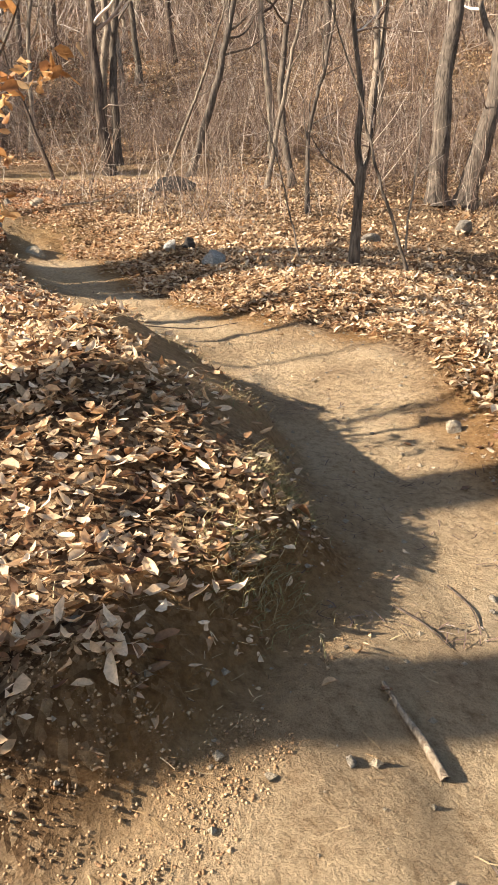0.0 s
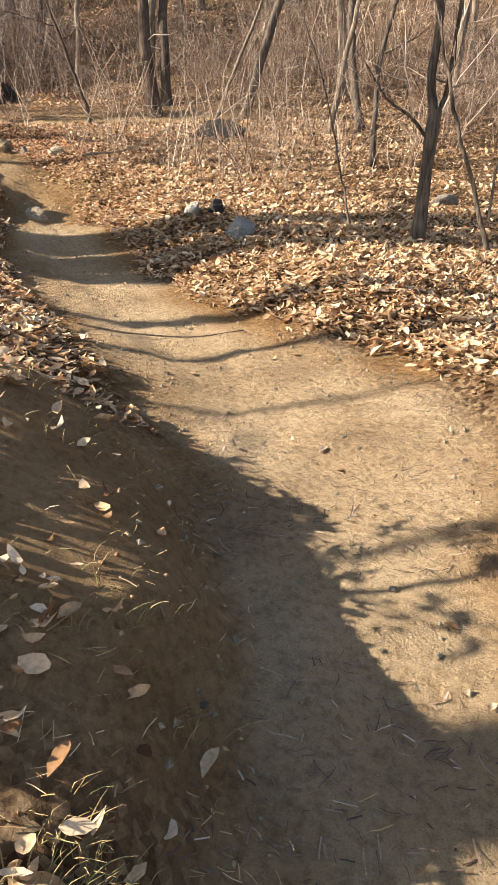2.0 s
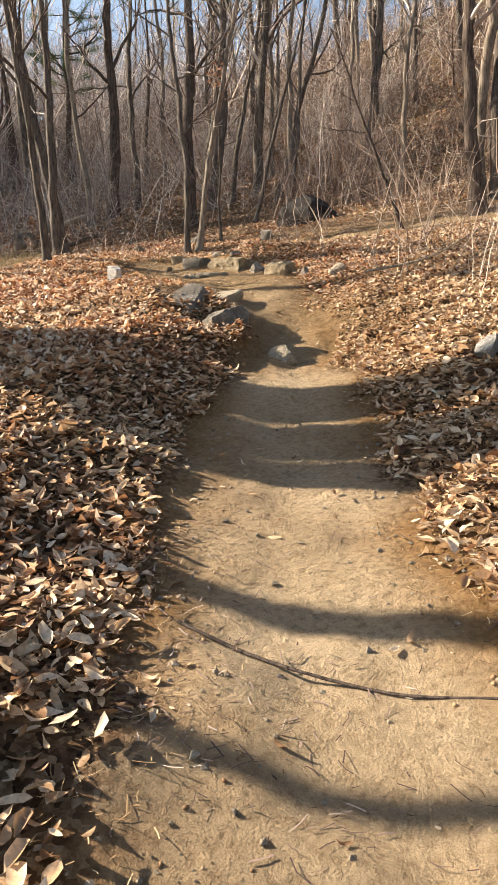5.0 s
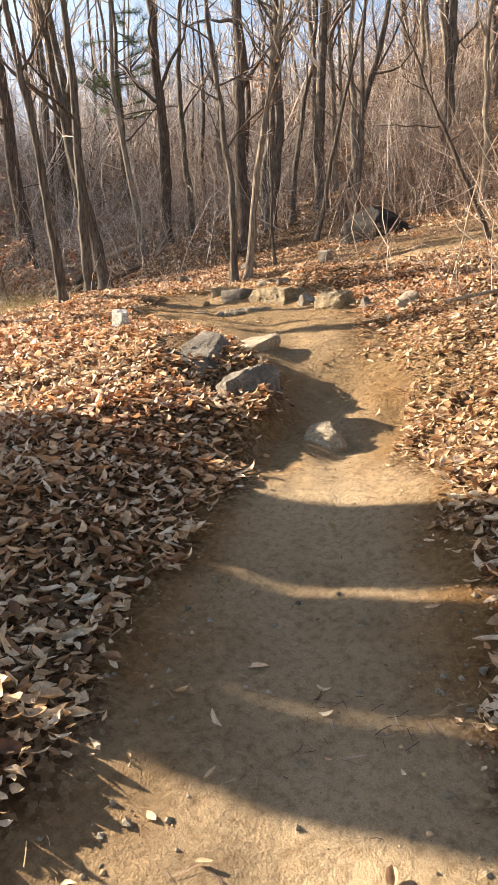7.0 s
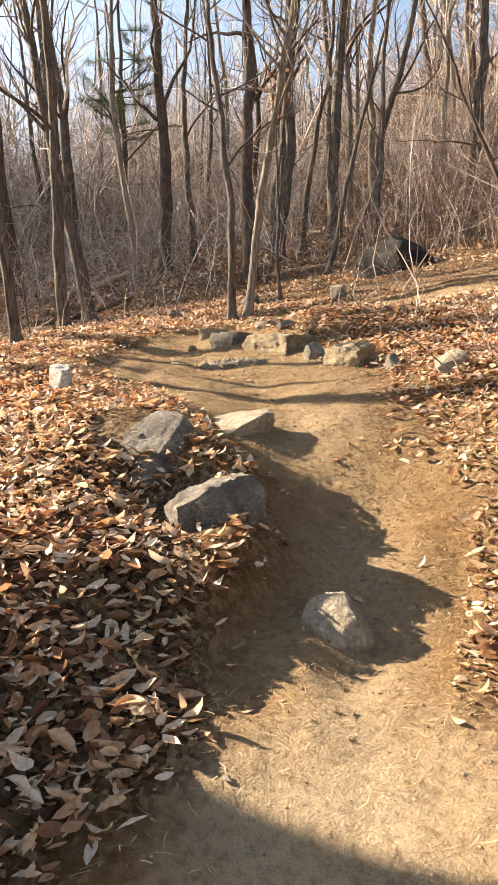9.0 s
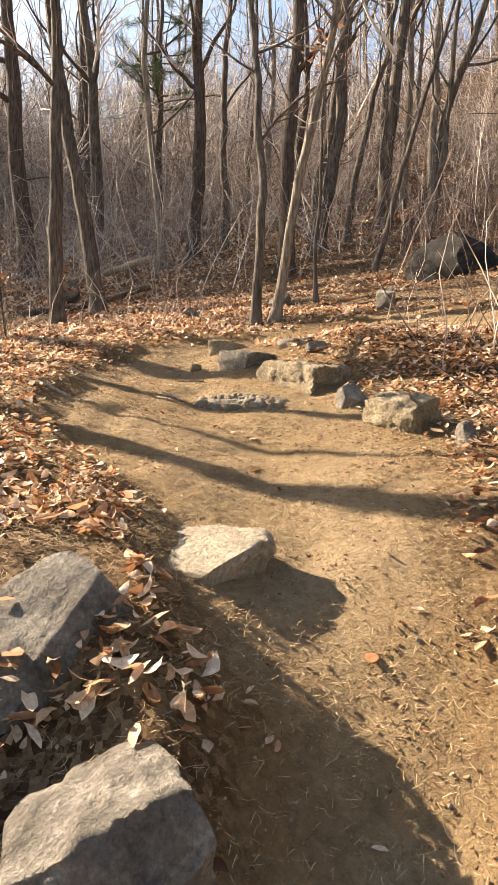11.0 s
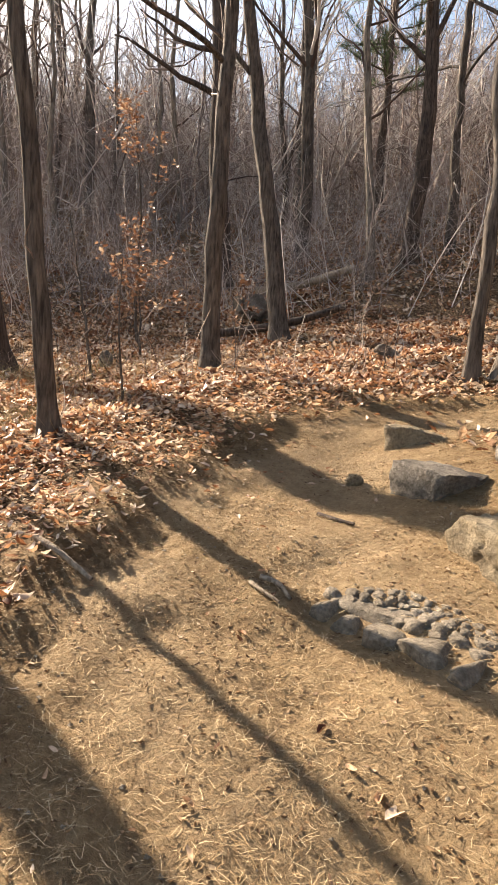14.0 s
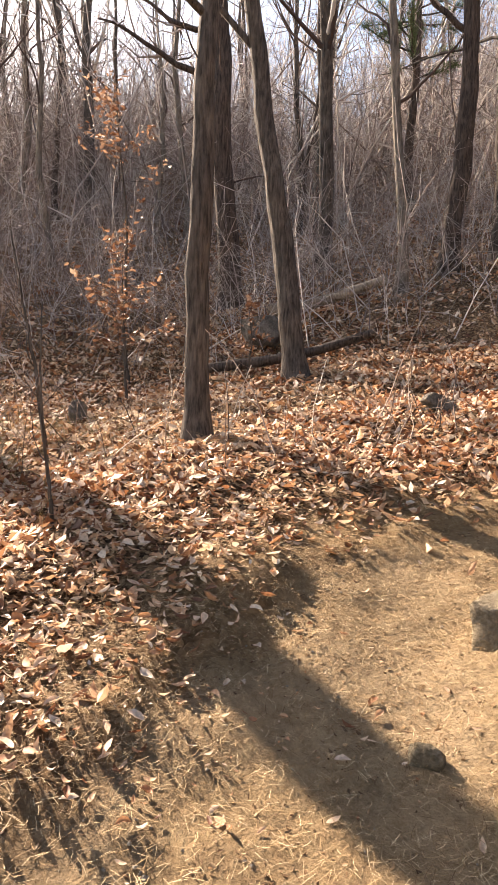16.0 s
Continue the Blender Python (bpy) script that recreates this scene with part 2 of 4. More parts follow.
# swells and hollows: x, y, height, reach in x, reach in y
SWELLS = [(-0.8, 1.1, -0.26, 0.5, 0.4), (-0.7, 3.3, 0.22, 0.55, 1.0), (-1.3, 1.9, -0.45, 0.65, 0.9), (-0.9, 0.4, -0.36, 1.0, 0.8), (-1.4, 6.1, -0.05, 1.0, 1.3), (-2.5, 8.8, -0.16, 1.1, 1.1), (-2.5, 10.7, -0.18, 0.8, 0.7), (-7.2, 11.6, 0.2, 2.6, 1.6),
          (-4.75, 10.4, 0.14, 0.6, 0.6), (1.35, 5.2, 0.26, 0.8, 1.5), (1.2, 8.6, 0.12, 1.2, 1.2), (-0.7, 9.0, -0.11, 0.9, 1.0), (-14.5, 14.2, -0.17, 2.0, 1.5),
          (-10.0, 13.6, 0.13, 1.6, 1.0), (-5.9, 14.5, 0.2, 1.3, 0.55), (-8.6, 15.8, -0.09, 1.5, 1.2),
          (-5.2, 12.3, -0.08, 0.6, 0.45), (-7.4, 13.4, -0.06, 0.5, 0.4), (-6.25, 12.5, -0.04, 0.4, 0.4), (0.4, 6.4, 0.11, 0.5, 0.9), (-1.1, 5.6, 0.08, 0.5, 0.6), (-3.45, 10.9, -0.1, 0.35, 0.5), (-8.6, 12.2, 0.1, 0.8, 0.6), (-4.05, 10.3, -0.14, 0.35, 0.3), (-0.78, 4.15, 0.16, 0.36, 0.5), (-0.28, 2.3, -0.13, 0.42, 0.45), (-3.45, 9.75, -0.13, 0.4, 0.35)]


def spline(ctrl, per=24):
    c = np.array(ctrl, float)
    c = np.vstack([2 * c[0] - c[1], c, 2 * c[-1] - c[-2]])
    u = np.linspace(0, 1, per, endpoint=False)[:, None]
    out = []
    for i in range(1, len(c) - 2):
        p0, p1, p2, p3 = c[i - 1:i + 3]
        out.append(0.5 * (2 * p1 + (p2 - p0) * u + (2 * p0 - 5 * p1 + 4 * p2 - p3) * u ** 2 + (3 * p1 - p0 - 3 * p2 + p3) * u ** 3))
    return np.vstack(out + [c[-2:-1]])


LINE = spline(TRAIL, 14)
HASH = np.random.RandomState(5).rand(256, 256)


def vnoise(x, y):
    """Smooth value noise over the plan, 0 to 1."""
    xi, yi = np.floor(x).astype(int), np.floor(y).astype(int)
    fx, fy = x - xi, y - yi
    fx, fy = fx * fx * (3 - 2 * fx), fy * fy * (3 - 2 * fy)
    a, b = HASH[xi % 256, yi % 256], HASH[(xi + 1) % 256, yi % 256]
    c, d = HASH[xi % 256, (yi + 1) % 256], HASH[(xi + 1) % 256, (yi + 1) % 256]
    return (a * (1 - fx) + b * fx) * (1 - fy) + (c * (1 - fx) + d * fx) * fy


def trail_at(x, y):
    """Distance past the trail's edge (under 0: on it), half width and depth at the nearest place of the trail, and the side (1: left)."""
    best = np.full(x.shape, 1e9)
    idx = np.zeros(x.shape, int)
    for i in range(len(LINE)):
        d = (x - LINE[i, 0]) ** 2 + (y - LINE[i, 1]) ** 2
        m = d < best
        best[m], idx[m] = d[m], i
    t = np.gradient(LINE[:, :2], axis=0)[idx]
    side = np.where(t[..., 0] * (y - LINE[idx, 1]) - t[..., 1] * (x - LINE[idx, 0]) > 0, 1, -1)
    return np.sqrt(best) - LINE[idx, 2], LINE[idx, 2], LINE[idx, 3], side


def slope(x, y):
    dx, dy = x + 4.0, y - 9.0
    rho = np.hypot(dx, dy) + 1e-6
    k = np.minimum(1, 18 / rho)
    u, v = -4 + dx * k, 9 + dy * k
    h = 0.5697 - 0.2046 * u + 0.0603 * v + 0.0016 * u * u + 0.0117 * u * v + 0.0086 * v * v
    steep = 1 + 0.45 * np.clip((dx / rho + 0.85) / 0.6, 0, 1)
    far = steep * np.clip(rho - 13, 0, 33) * np.clip((dy + 6) / 10, 0, 1)
    h = h + 0.2 * far + steep * (0.17 * np.clip(rho - 18, 0, 28) + 0.14 * np.clip(rho - 24, 0, 22) * (vnoise(x * 0.05 + 3, y * 0.05) - 0.4)) * np.clip((dy + 6) / 10, 0, 1)
    west = np.clip((-dx / rho - 0.55) / 0.25, 0, 1) * np.clip((dy + 4) / 8, 0, 1)
    h = h + 0.06 * west * np.clip(rho - 17, 0, 30)
    for gx, gy, a, sx, sy in SWELLS:
        h = h + a * np.exp(-((x - gx) / sx) ** 2 - ((y - gy) / sy) ** 2)
    return h


def land(x, y, fine=True):
    x, y = np.asarray(x, float), np.asarray(y, float)
    e, hw, depth, side = trail_at(x, y)
    h = slope(x, y)
    wob = (vnoise(x * 3.1, y * 3.1) - 0.5) * 0.16
    low = np.clip((y - 4.3) / 0.6, 0, 1) * np.clip((9.9 - y) / 0.7, 0, 1)
    run = np.where(side > 0, 0.3 + 0.95 * low, 0.5 + 0.6 * np.clip((y - 5.6) / 0.8, 0, 1))
    s = np.clip(1 - (e + wob + 0.06) / run, 0, 1)
    s = s * s * (3 - 2 * s)
    bowl = 0.05 * np.clip(-e / hw, 0, 1)
    h = h - depth * s - bowl
    off = np.clip((e + wob) / 0.4, 0, 1)
    h = h + off * ((vnoise(x * 1.4 + 9, y * 1.4) - 0.5) * 0.10 + (vnoise(x * 5, y * 5 + 3) - 0.5) * 0.05)
    h = h + (1 - off) * ((vnoise(x * 4.2, y * 4.2 + 7) - 0.5) * 0.04)
    if fine:
        h = h + (vnoise(x * 8.3, y * 8.3) - 0.5) * 0.022 + (vnoise(x * 19 + 5, y * 15) - 0.5) * 0.006 * (0.3 + vnoise(x * 2, y * 2 + 11))
    return h


def land1(x, y):
    return float(land(np.array([x]), np.array([y]))[0])


# ---- helpers for building ----
def part(name, data, mat, parent=None, label=""):
    """One mesh object from a bmesh or from (vertices, faces), under a thing."""
    if isinstance(data, bpy.types.Mesh):
        me = data
    elif isinstance(data, bmesh.types.BMesh):
        me = bpy.data.meshes.new(name)
        data.to_mesh(me)
        data.free()
    else:
        me = mesh_of(name, *data)
    if mat and not me.materials:
        me.materials.append(mat)
    ob = new(name, me)
    ob.parent = parent
    if label:
        tagged(ob, label)
    return ob


def mesh_of(name, verts, faces, smooth=True):
    """faces: an array of quads, or of triangles."""
    me = bpy.data.meshes.new(name)
    verts, faces = np.asarray(verts, np.float32), np.asarray(faces, np.int32)
    n, k = faces.shape
    me.vertices.add(len(verts))
    me.vertices.foreach_set("co", verts.ravel())
    me.loops.add(n * k)
    me.loops.foreach_set("vertex_index", faces.ravel())
    me.polygons.add(n)
    me.polygons.foreach_set("loop_start", np.arange(0, n * k, k, dtype=np.int32))
    me.polygons.foreach_set("use_smooth", np.full(n, smooth))
    me.update(calc_edges=True)
    return me


def empty(name, x, y, z=None):
    ob = new(name)
    ob.location = (x, y, land1(x, y) - 0.01 if z is None else z)
    ob.empty_display_size = 0.1
    return ob


def norm(v):
    return v / np.maximum(np.linalg.norm(v, axis=-1, keepdims=True), 1e-9)


def sweep(P, R, sides, rng=None, rough=0.0):
    """Round, tapering rods along the lines P (n, K, 3) with radii R (n, K)."""
    n, K, _ = P.shape
    T = norm(np.gradient(P, axis=1))
    ref = np.where(np.abs(T[:, :1, 2:3]) > 0.8, np.array([1.0, 0, 0]), np.array([0, 0, 1.0]))
    U = norm(np.cross(T, np.broadcast_to(ref, T.shape)))
    V = np.cross(T, U)
    a = np.linspace(0, 2 * np.pi, sides, endpoint=False)
    rr = np.repeat(R[:, :, None], sides, 2)
    if rough and rng is not None:
        rr = rr * (1 + rough * (rng.rand(n, K, sides) - 0.5))
    ring = P[:, :, None] + rr[..., None] * (U[:, :, None] * np.cos(a)[:, None] + V[:, :, None] * np.sin(a)[:, None])
    verts = ring.reshape(-1, 3)
    i = np.arange(n)[:, None, None] * K * sides + np.arange(K - 1)[None, :, None] * sides
    j = np.arange(sides)[None, None, :]
    j2 = (j + 1) % sides
    f = np.stack(np.broadcast_arrays(i + j, i + j2, i + sides + j2, i + sides + j), -1).reshape(-1, 4)
    return verts, f


def grow(rng, P, R, count, span, angle, length, K, lift=0.2, wob=0.12, thin=0.55):
    """Side shoots: count on each line of P, between the shares span of its length."""
    n, Kp, _ = P.shape
    who = np.repeat(np.arange(n), count)
    u = rng.uniform(span[0], span[1], len(who)) * (Kp - 1)
    k = np.minimum(u.astype(int), Kp - 2)
    f = (u - k)[:, None]
    p = P[who, k] * (1 - f) + P[who, k + 1] * f
    r0 = R[who, k] * (1 - f[:, 0]) + R[who, k + 1] * f[:, 0]
    t = norm(P[who, k + 1] - P[who, k])
    q = norm(np.cross(t, rng.normal(size=t.shape)))
    a = np.radians(rng.uniform(angle[0], angle[1], len(who)))[:, None]
    d = norm(t * np.cos(a) + q * np.sin(a))
    L = rng.uniform(length[0], length[1], len(who)) * (1.15 - 0.5 * u / (Kp - 1))
    steps = np.zeros((len(who), K, 3))
    for j in range(1, K):
        d = norm(d + rng.normal(size=d.shape) * wob + np.array([0, 0, lift / K]))
        steps[:, j] = steps[:, j - 1] + d * (L / (K - 1))[:, None]
    C = p[:, None] + steps
    taper = np.linspace(1, 0.25, K)[None]
    RC = (r0 * thin)[:, None] * taper
    return C, RC


def join(*pieces):
    vs, fs, base = [], [], 0
    for v, f in pieces:
        vs.append(v)
        fs.append(f + base)
        base += len(v)
    return np.vstack(vs), np.vstack(fs)


# ---- ground ----
def axis(lo, hi, step, far):
    mid = np.arange(lo, hi, step)
    out, d = [], step
    while sum(out) < far:
        d *= 1.16
        out.append(d)
    c = np.cumsum(out)
    return np.concatenate([lo - c[::-1], mid, mid[-1] + c])


def build_ground():
    xs, ys = axis(-11.0, 3.2, 0.055, 420), axis(-0.3, 16.5, 0.055, 420)
    X, Y = np.meshgrid(xs, ys, indexing="ij")
    Z = land(X, Y)
    e, hw, depth, side = trail_at(X, Y)
    e = e + (vnoise(X * 3.1, Y * 3.1) - 0.5) * 0.2 + (vnoise(X * 11, Y * 11) - 0.5) * 0.1
    dirt = np.clip(0.5 - e / 0.14, 0, 1)
    bank = np.clip(1 - np.abs(e - 0.02) / 0.34, 0, 1) * np.clip(depth / 0.2, 0, 1) * np.clip(vnoise(X * 1.7 + 4, Y * 1.7) * 2.2 - 0.5, 0, 1) * 0.85
    bare = np.clip((Y - 2.8) / 0.4, 0, 1) * np.clip((4.95 - Y) / 0.4, 0, 1) * np.clip((0.95 - e) / 0.3, 0, 1) * np.clip((e + 0.1) / 0.15, 0, 1) * (X < 0.6)
    dirt = np.maximum(dirt, bare)
    bank = np.maximum(bank, 0.5 * bare)
    straw = np.clip((Y - 9.8) / 1.6, 0, 1) * np.clip(0.5 - (e - 0.5) / 0.5, 0, 1) * np.clip(0.35 + (vnoise(X * 1.9, Y * 1.9 + 5)), 0, 1) * 0.75
    nx, ny = X.shape
    idx = np.arange(nx * ny).reshape(nx, ny)
    f = np.stack([idx[:-1, :-1], idx[1:, :-1], idx[1:, 1:], idx[:-1, 1:]], -1).reshape(-1, 4)
    me = mesh_of("ground", np.stack([X, Y, Z], -1).reshape(-1, 3), f)
    col = me.color_attributes.new("soil", "FLOAT_COLOR", "POINT")
    rgba = np.stack([dirt, bank, straw, np.ones_like(dirt)], -1).reshape(-1).astype(np.float32)
    col.data.foreach_set("color", rgba)
    me.materials.append(GROUND)
    return tagged(new("ground", me), "bare tan dirt trail winding through brown forest soil", "ground", kind="structure")


ground = build_ground()

# ---- trees ----
def trunk_line(rng, r, height, lean, K=16, wave=0.05, bend=0.0):
    z = np.linspace(0, 1, K)
    ph = rng.uniform(0, 6.28, 4)
    w = wave * height / 6
    x = lean[0] * z * height + w * (np.sin(ph[0] + z * 7) - np.sin(ph[0])) + bend * z ** 2 * height
    y = lean[1] * z * height + w * (np.sin(ph[1] + z * 6) - np.sin(ph[1]))
    drift = np.cumsum(rng.normal(0, 0.011 * height / K ** 0.5 * (1 + 8 * wave), (K, 2)), axis=0) * np.minimum(1, z * 6)[:, None]
    P = np.stack([x + drift[:, 0], y + drift[:, 1], z * height - 0.06], -1)[None]
    R = r * (1 - 0.75 * z) * (1 + 0.5 * np.exp(-z * height / 0.13))
    return P, R[None]


def bare_tree(name, x, y, r, height, lean=(0, 0), seed=1, mat=None, limbs=9, low=0.28, wave=0.05, label="", reach=1.0, fine=1.0, split=True, sides=14, category="tree", group=""):
    rng = np.random.RandomState(seed)
    root = empty(name, x, y)
    P, R = trunk_line(rng, r, height, lean, 26 if sides > 10 else 14, wave)
    part("trunk", sweep(P, R, sides, rng, 0.16), mat or BARK, root)
    LP, LR = grow(rng, P, R, limbs, (low, 0.97), (28, 70), (0.16 * height * reach, 0.36 * height * reach), 9, 0.9, 0.18, 0.44)
    if split:
        for i in range(len(LP)):
            part("limb", sweep(LP[i:i + 1], LR[i:i + 1], 6), mat or BARK, root)
    TP, TR = grow(rng, LP, LR, max(2, int(6 * fine)), (0.2, 1.0), (20, 65), (0.06 * height, 0.17 * height), 5, 0.5, 0.22, 0.6)
    UP, UR = grow(rng, TP, TR, max(2, int(4 * fine)), (0.15, 1.0), (20, 60), (0.025 * height, 0.09 * height), 3, 0.3, 0.25, 0.6)
    SP, SR = grow(rng, P, R, int(8 * fine), (0.15, 0.9), (40, 85), (0.05 * height, 0.16 * height), 5, 0.3, 0.2, 0.12)
    pieces = [sweep(TP, np.maximum(TR, 0.0025), 3), sweep(UP, np.maximum(UR, 0.0018), 3), sweep(SP, np.maximum(SR, 0.002), 3)]
    if not split:
        pieces.insert(0, sweep(LP, LR, 5))
    tagged(part("crown", join(*pieces), TWIG, root), kind="stuff")
    return tagged(root, label or "leafless tree with rough grey-brown bark on leaf litter", category, group)


ROUGH = "leafless tree with furrowed grey-brown bark on leaf litter"
THIN = "thin leafless young tree with grey bark among leaves"
DARK = "tall leafless tree with dark brown bark in brush"
PALE = "slender leafless tree with pale sunlit bark"
TREES = [
    # x, y, radius, height, lean, bark, limbs, low, wave, label
    (3.97, 14.78, 0.20, 9.0, (0.03, 0), BARK, 10, 0.25, 0.05, "thick leafless tree with pale grey bark, twin trunk"),
    (4.55, 14.85, 0.22, 9.0, (0.14, 0.02), BARK, 10, 0.25, 0.06, "thick leaning leafless tree with pale grey bark"),
    (0.45, 15.97, 0.06, 6.0, (0.2, 0.0), PALE_BARK, 7, 0.3, 0.05, PALE),
    (1.09, 16.2, 0.09, 7.0, (-0.05, 0), BARK, 8, 0.3, 0.12, THIN),
    (-1.35, 17.1, 0.10, 7.0, (0.27, 0.0), BARK, 7, 0.35, 0.06, "leafless tree leaning over the dry brush"),
    (-3.63, 18.77, 0.12, 9.0, (-0.02, 0), PALE_BARK, 8, 0.3, 0.05, PALE),
    (-3.35, 18.9, 0.12, 8.0, (0.05, 0), BARK, 8, 0.3, 0.05, ROUGH),
    (1.19, 13.56, 0.05, 4.5, (0.07, 0), BARK, 7, 0.3, 0.12, THIN),
    (-1.97, 17.4, 0.045, 4.5, (0.4, 0.05), PALE_BARK, 5, 0.4, 0.05, PALE),
    (-17.92, 17.4, 0.22, 11.0, (-0.03, -0.04), DARK_BARK, 9, 0.3, 0.04, DARK),
    (-10.85, 14.2, 0.10, 8.5, (0.0, 0.02), BARK, 9, 0.34, 0.03, "straight leafless tree with furrowed bark beside the trail"),
    (-12.95, 16.2, 0.14, 8.5, (-0.05, -0.12), BARK, 9, 0.34, 0.04, "leaning leafless tree with furrowed grey bark"),
    (-15.6, 20.6, 0.18, 11.0, (-0.01, -0.01), DARK_BARK, 9, 0.35, 0.06, DARK),
    (-15.3, 21.4, 0.11, 9.5, (0.03, 0.03), BARK, 8, 0.35, 0.05, ROUGH),
    (-8.9, 16.0, 0.07, 7.5, (-0.02, -0.01), BARK, 8, 0.32, 0.09, "slim wavy leafless tree beside a leaning one"),
    (-8.74, 16.18, 0.07, 8.0, (0.15, 0.14), PALE_BARK, 8, 0.35, 0.04, "slender leaning leafless tree with pale bark"),
    (-12.2, 20.25, 0.18, 11.0, (0.04, 0.03), DARK_BARK, 9, 0.35, 0.03, DARK),
    (-12.33, 21.5, 0.15, 10.0, (0.05, 0.05), BARK, 9, 0.35, 0.06, ROUGH),
    (-13.27, 22.4, 0.13, 10.0, (0.08, 0.07), BARK, 9, 0.35, 0.06, ROUGH),
    (-11.88, 21.9, 0.08, 9.0, (0.1, 0.09), BARK, 8, 0.35, 0.06, ROUGH),
    (-10.4, 22.1, 0.105, 9.0, (0.21, 0.19), BARK, 8, 0.35, 0.06, ROUGH),
    (-10.1, 22.3, 0.10, 9.0, (0.07, 0.06), PALE_BARK, 8, 0.35, 0.06, PALE),
    (-10.05, 20.3, 0.06, 7.0, (0.23, 0.2), BARK, 7, 0.35, 0.04, THIN),
    (-4.57, 17.1, 0.042, 3.6, (-0.3, -0.24), DARK_BARK, 6, 0.3, 0.05, "dark leaning sapling in dry brush"),
    (-8.75, 12.2, 0.066, 7.5, (-0.03, -0.06), BARK, 8, 0.36, 0.04, "slim leafless tree with rough bark at the trail edge"),
    (-22.7, 21.6, 0.10, 9.5, (-0.03, -0.05), BARK, 8, 0.35, 0.04, ROUGH),
    (-13.4, 12.32, 0.22, 9.5, (-0.05, -0.12), DARK_BARK, 8, 0.4, 0.03, "dark leaning tree among rusty leaves"),
    (-9.2, 20.6, 0.07, 7.5, (0.12, 0.1), BARK, 7, 0.3, 0.05, ROUGH),
    (-8.2, 23.5, 0.13, 10, (0.05, 0.02), BARK, 8, 0.3, 0.05, ROUGH),
    (-6.4, 21.5, 0.08, 8, (0.1, 0.05), PALE_BARK, 7, 0.3, 0.07, PALE),
]
for i, (x, y, r, hgt, lean, mat, limbs, low, wave, label) in enumerate(TREES):
    bare_tree("bare_tree", x, y, r, hgt, lean, 20 + i, mat, limbs, low, wave, label, fine=0.9)


def forked_tree(x, y):
    """The small tree with a stout stem that forks at the height of a hip."""
    rng = np.random.RandomState(4)
    root = empty("forked_tree", x, y)
    P = np.array([[[0, 0, -0.05], [0.01, 0, 0.3], [0.03, 0, 0.7], [0.05, 0, 1.05], [0.07, 0.0, 1.22]]])
    R = np.array([[0.085, 0.066, 0.06, 0.066, 0.06]])
    part("trunk", sweep(P, R, 12, rng, 0.15), BARK, root)
    a = spline([(0.06, 0, 1.15), (0.0, 0.0, 1.5), (0.03, 0, 2.0), (-0.06, 0.05, 2.7), (-0.14, 0, 3.4), (-0.1, 0, 4.3), (-0.25, 0, 5.2)], 5)[None]
    b = spline([(0.08, 0, 1.18), (0.16, 0.03, 1.4), (0.22, 0.1, 2.0), (0.3, 0.1, 2.9), (0.42, 0.2, 4.2)], 5)[None]
    c = spline([(0.03, 0, 0.95), (-0.16, -0.05, 1.15), (-0.4, -0.1, 1.3), (-0.62, -0.1, 1.6)], 5)[None]
    lines = []
    for q, r0 in ((a, 0.048), (b, 0.028), (c, 0.02)):
        rr = np.linspace(r0, r0 * 0.25, q.shape[1])[None]
        part("limb", sweep(q, rr, 7, rng, 0.12), BARK, root)
        LP, LR = grow(rng, q, rr, 9, (0.15, 1), (30, 75), (0.4, 1.2), 7, 0.4, 0.2, 0.45)
        TP, TR = grow(rng, LP, LR, 5, (0.2, 1), (20, 60), (0.15, 0.5), 5, 0.3, 0.2, 0.6)
        lines += [sweep(LP, np.maximum(LR, 0.003), 4), sweep(TP, np.maximum(TR, 0.002), 3)]
    tagged(part("crown", join(*lines), TWIG, root), kind="stuff")
    return tagged(root, "small dark forked tree with bare twigs on leaf litter", "tree")


forked_tree(1.38, 9.05)
bare_tree("sapling", 2.06, 8.85, 0.024, 3.4, (-0.34, 0), 91, BARK, 6, 0.3, 0.06, "thin bare sapling leaning over dry leaves", fine=0.8)
bare_tree("sapling", 2.9, 7.9, 0.02, 3.2, (0.18, 0), 92, PALE_BARK, 6, 0.2, 0.05, "thin bare sapling standing in dry leaves", fine=0.8)
bare_tree("sapling", 0.75, 9.6, 0.014, 2.3, (-0.3, 0.1), 93, BARK, 6, 0.2, 0.05, "thin bare sapling leaning over dry leaves", fine=0.8)
bare_tree("sapling", 2.4, 10.6, 0.017, 3.6, (0.1, 0.1), 94, PALE_BARK, 6, 0.2, 0.05, "pale bare sapling standing in dry leaves", fine=0.8)
bare_tree("sapling", -9.75, 12.95, 0.012, 1.3, (0.0, 0.0), 95, BARK, 5, 0.2, 0.05, "knee-high bare sapling in rusty leaves", fine=0.6)
bare_tree("sapling", -11.9, 13.2, 0.02, 1.9, (-0.15, -0.1), 96, BARK, 5, 0.2, 0.05, "thin bare sapling in rusty leaves", fine=0.6)

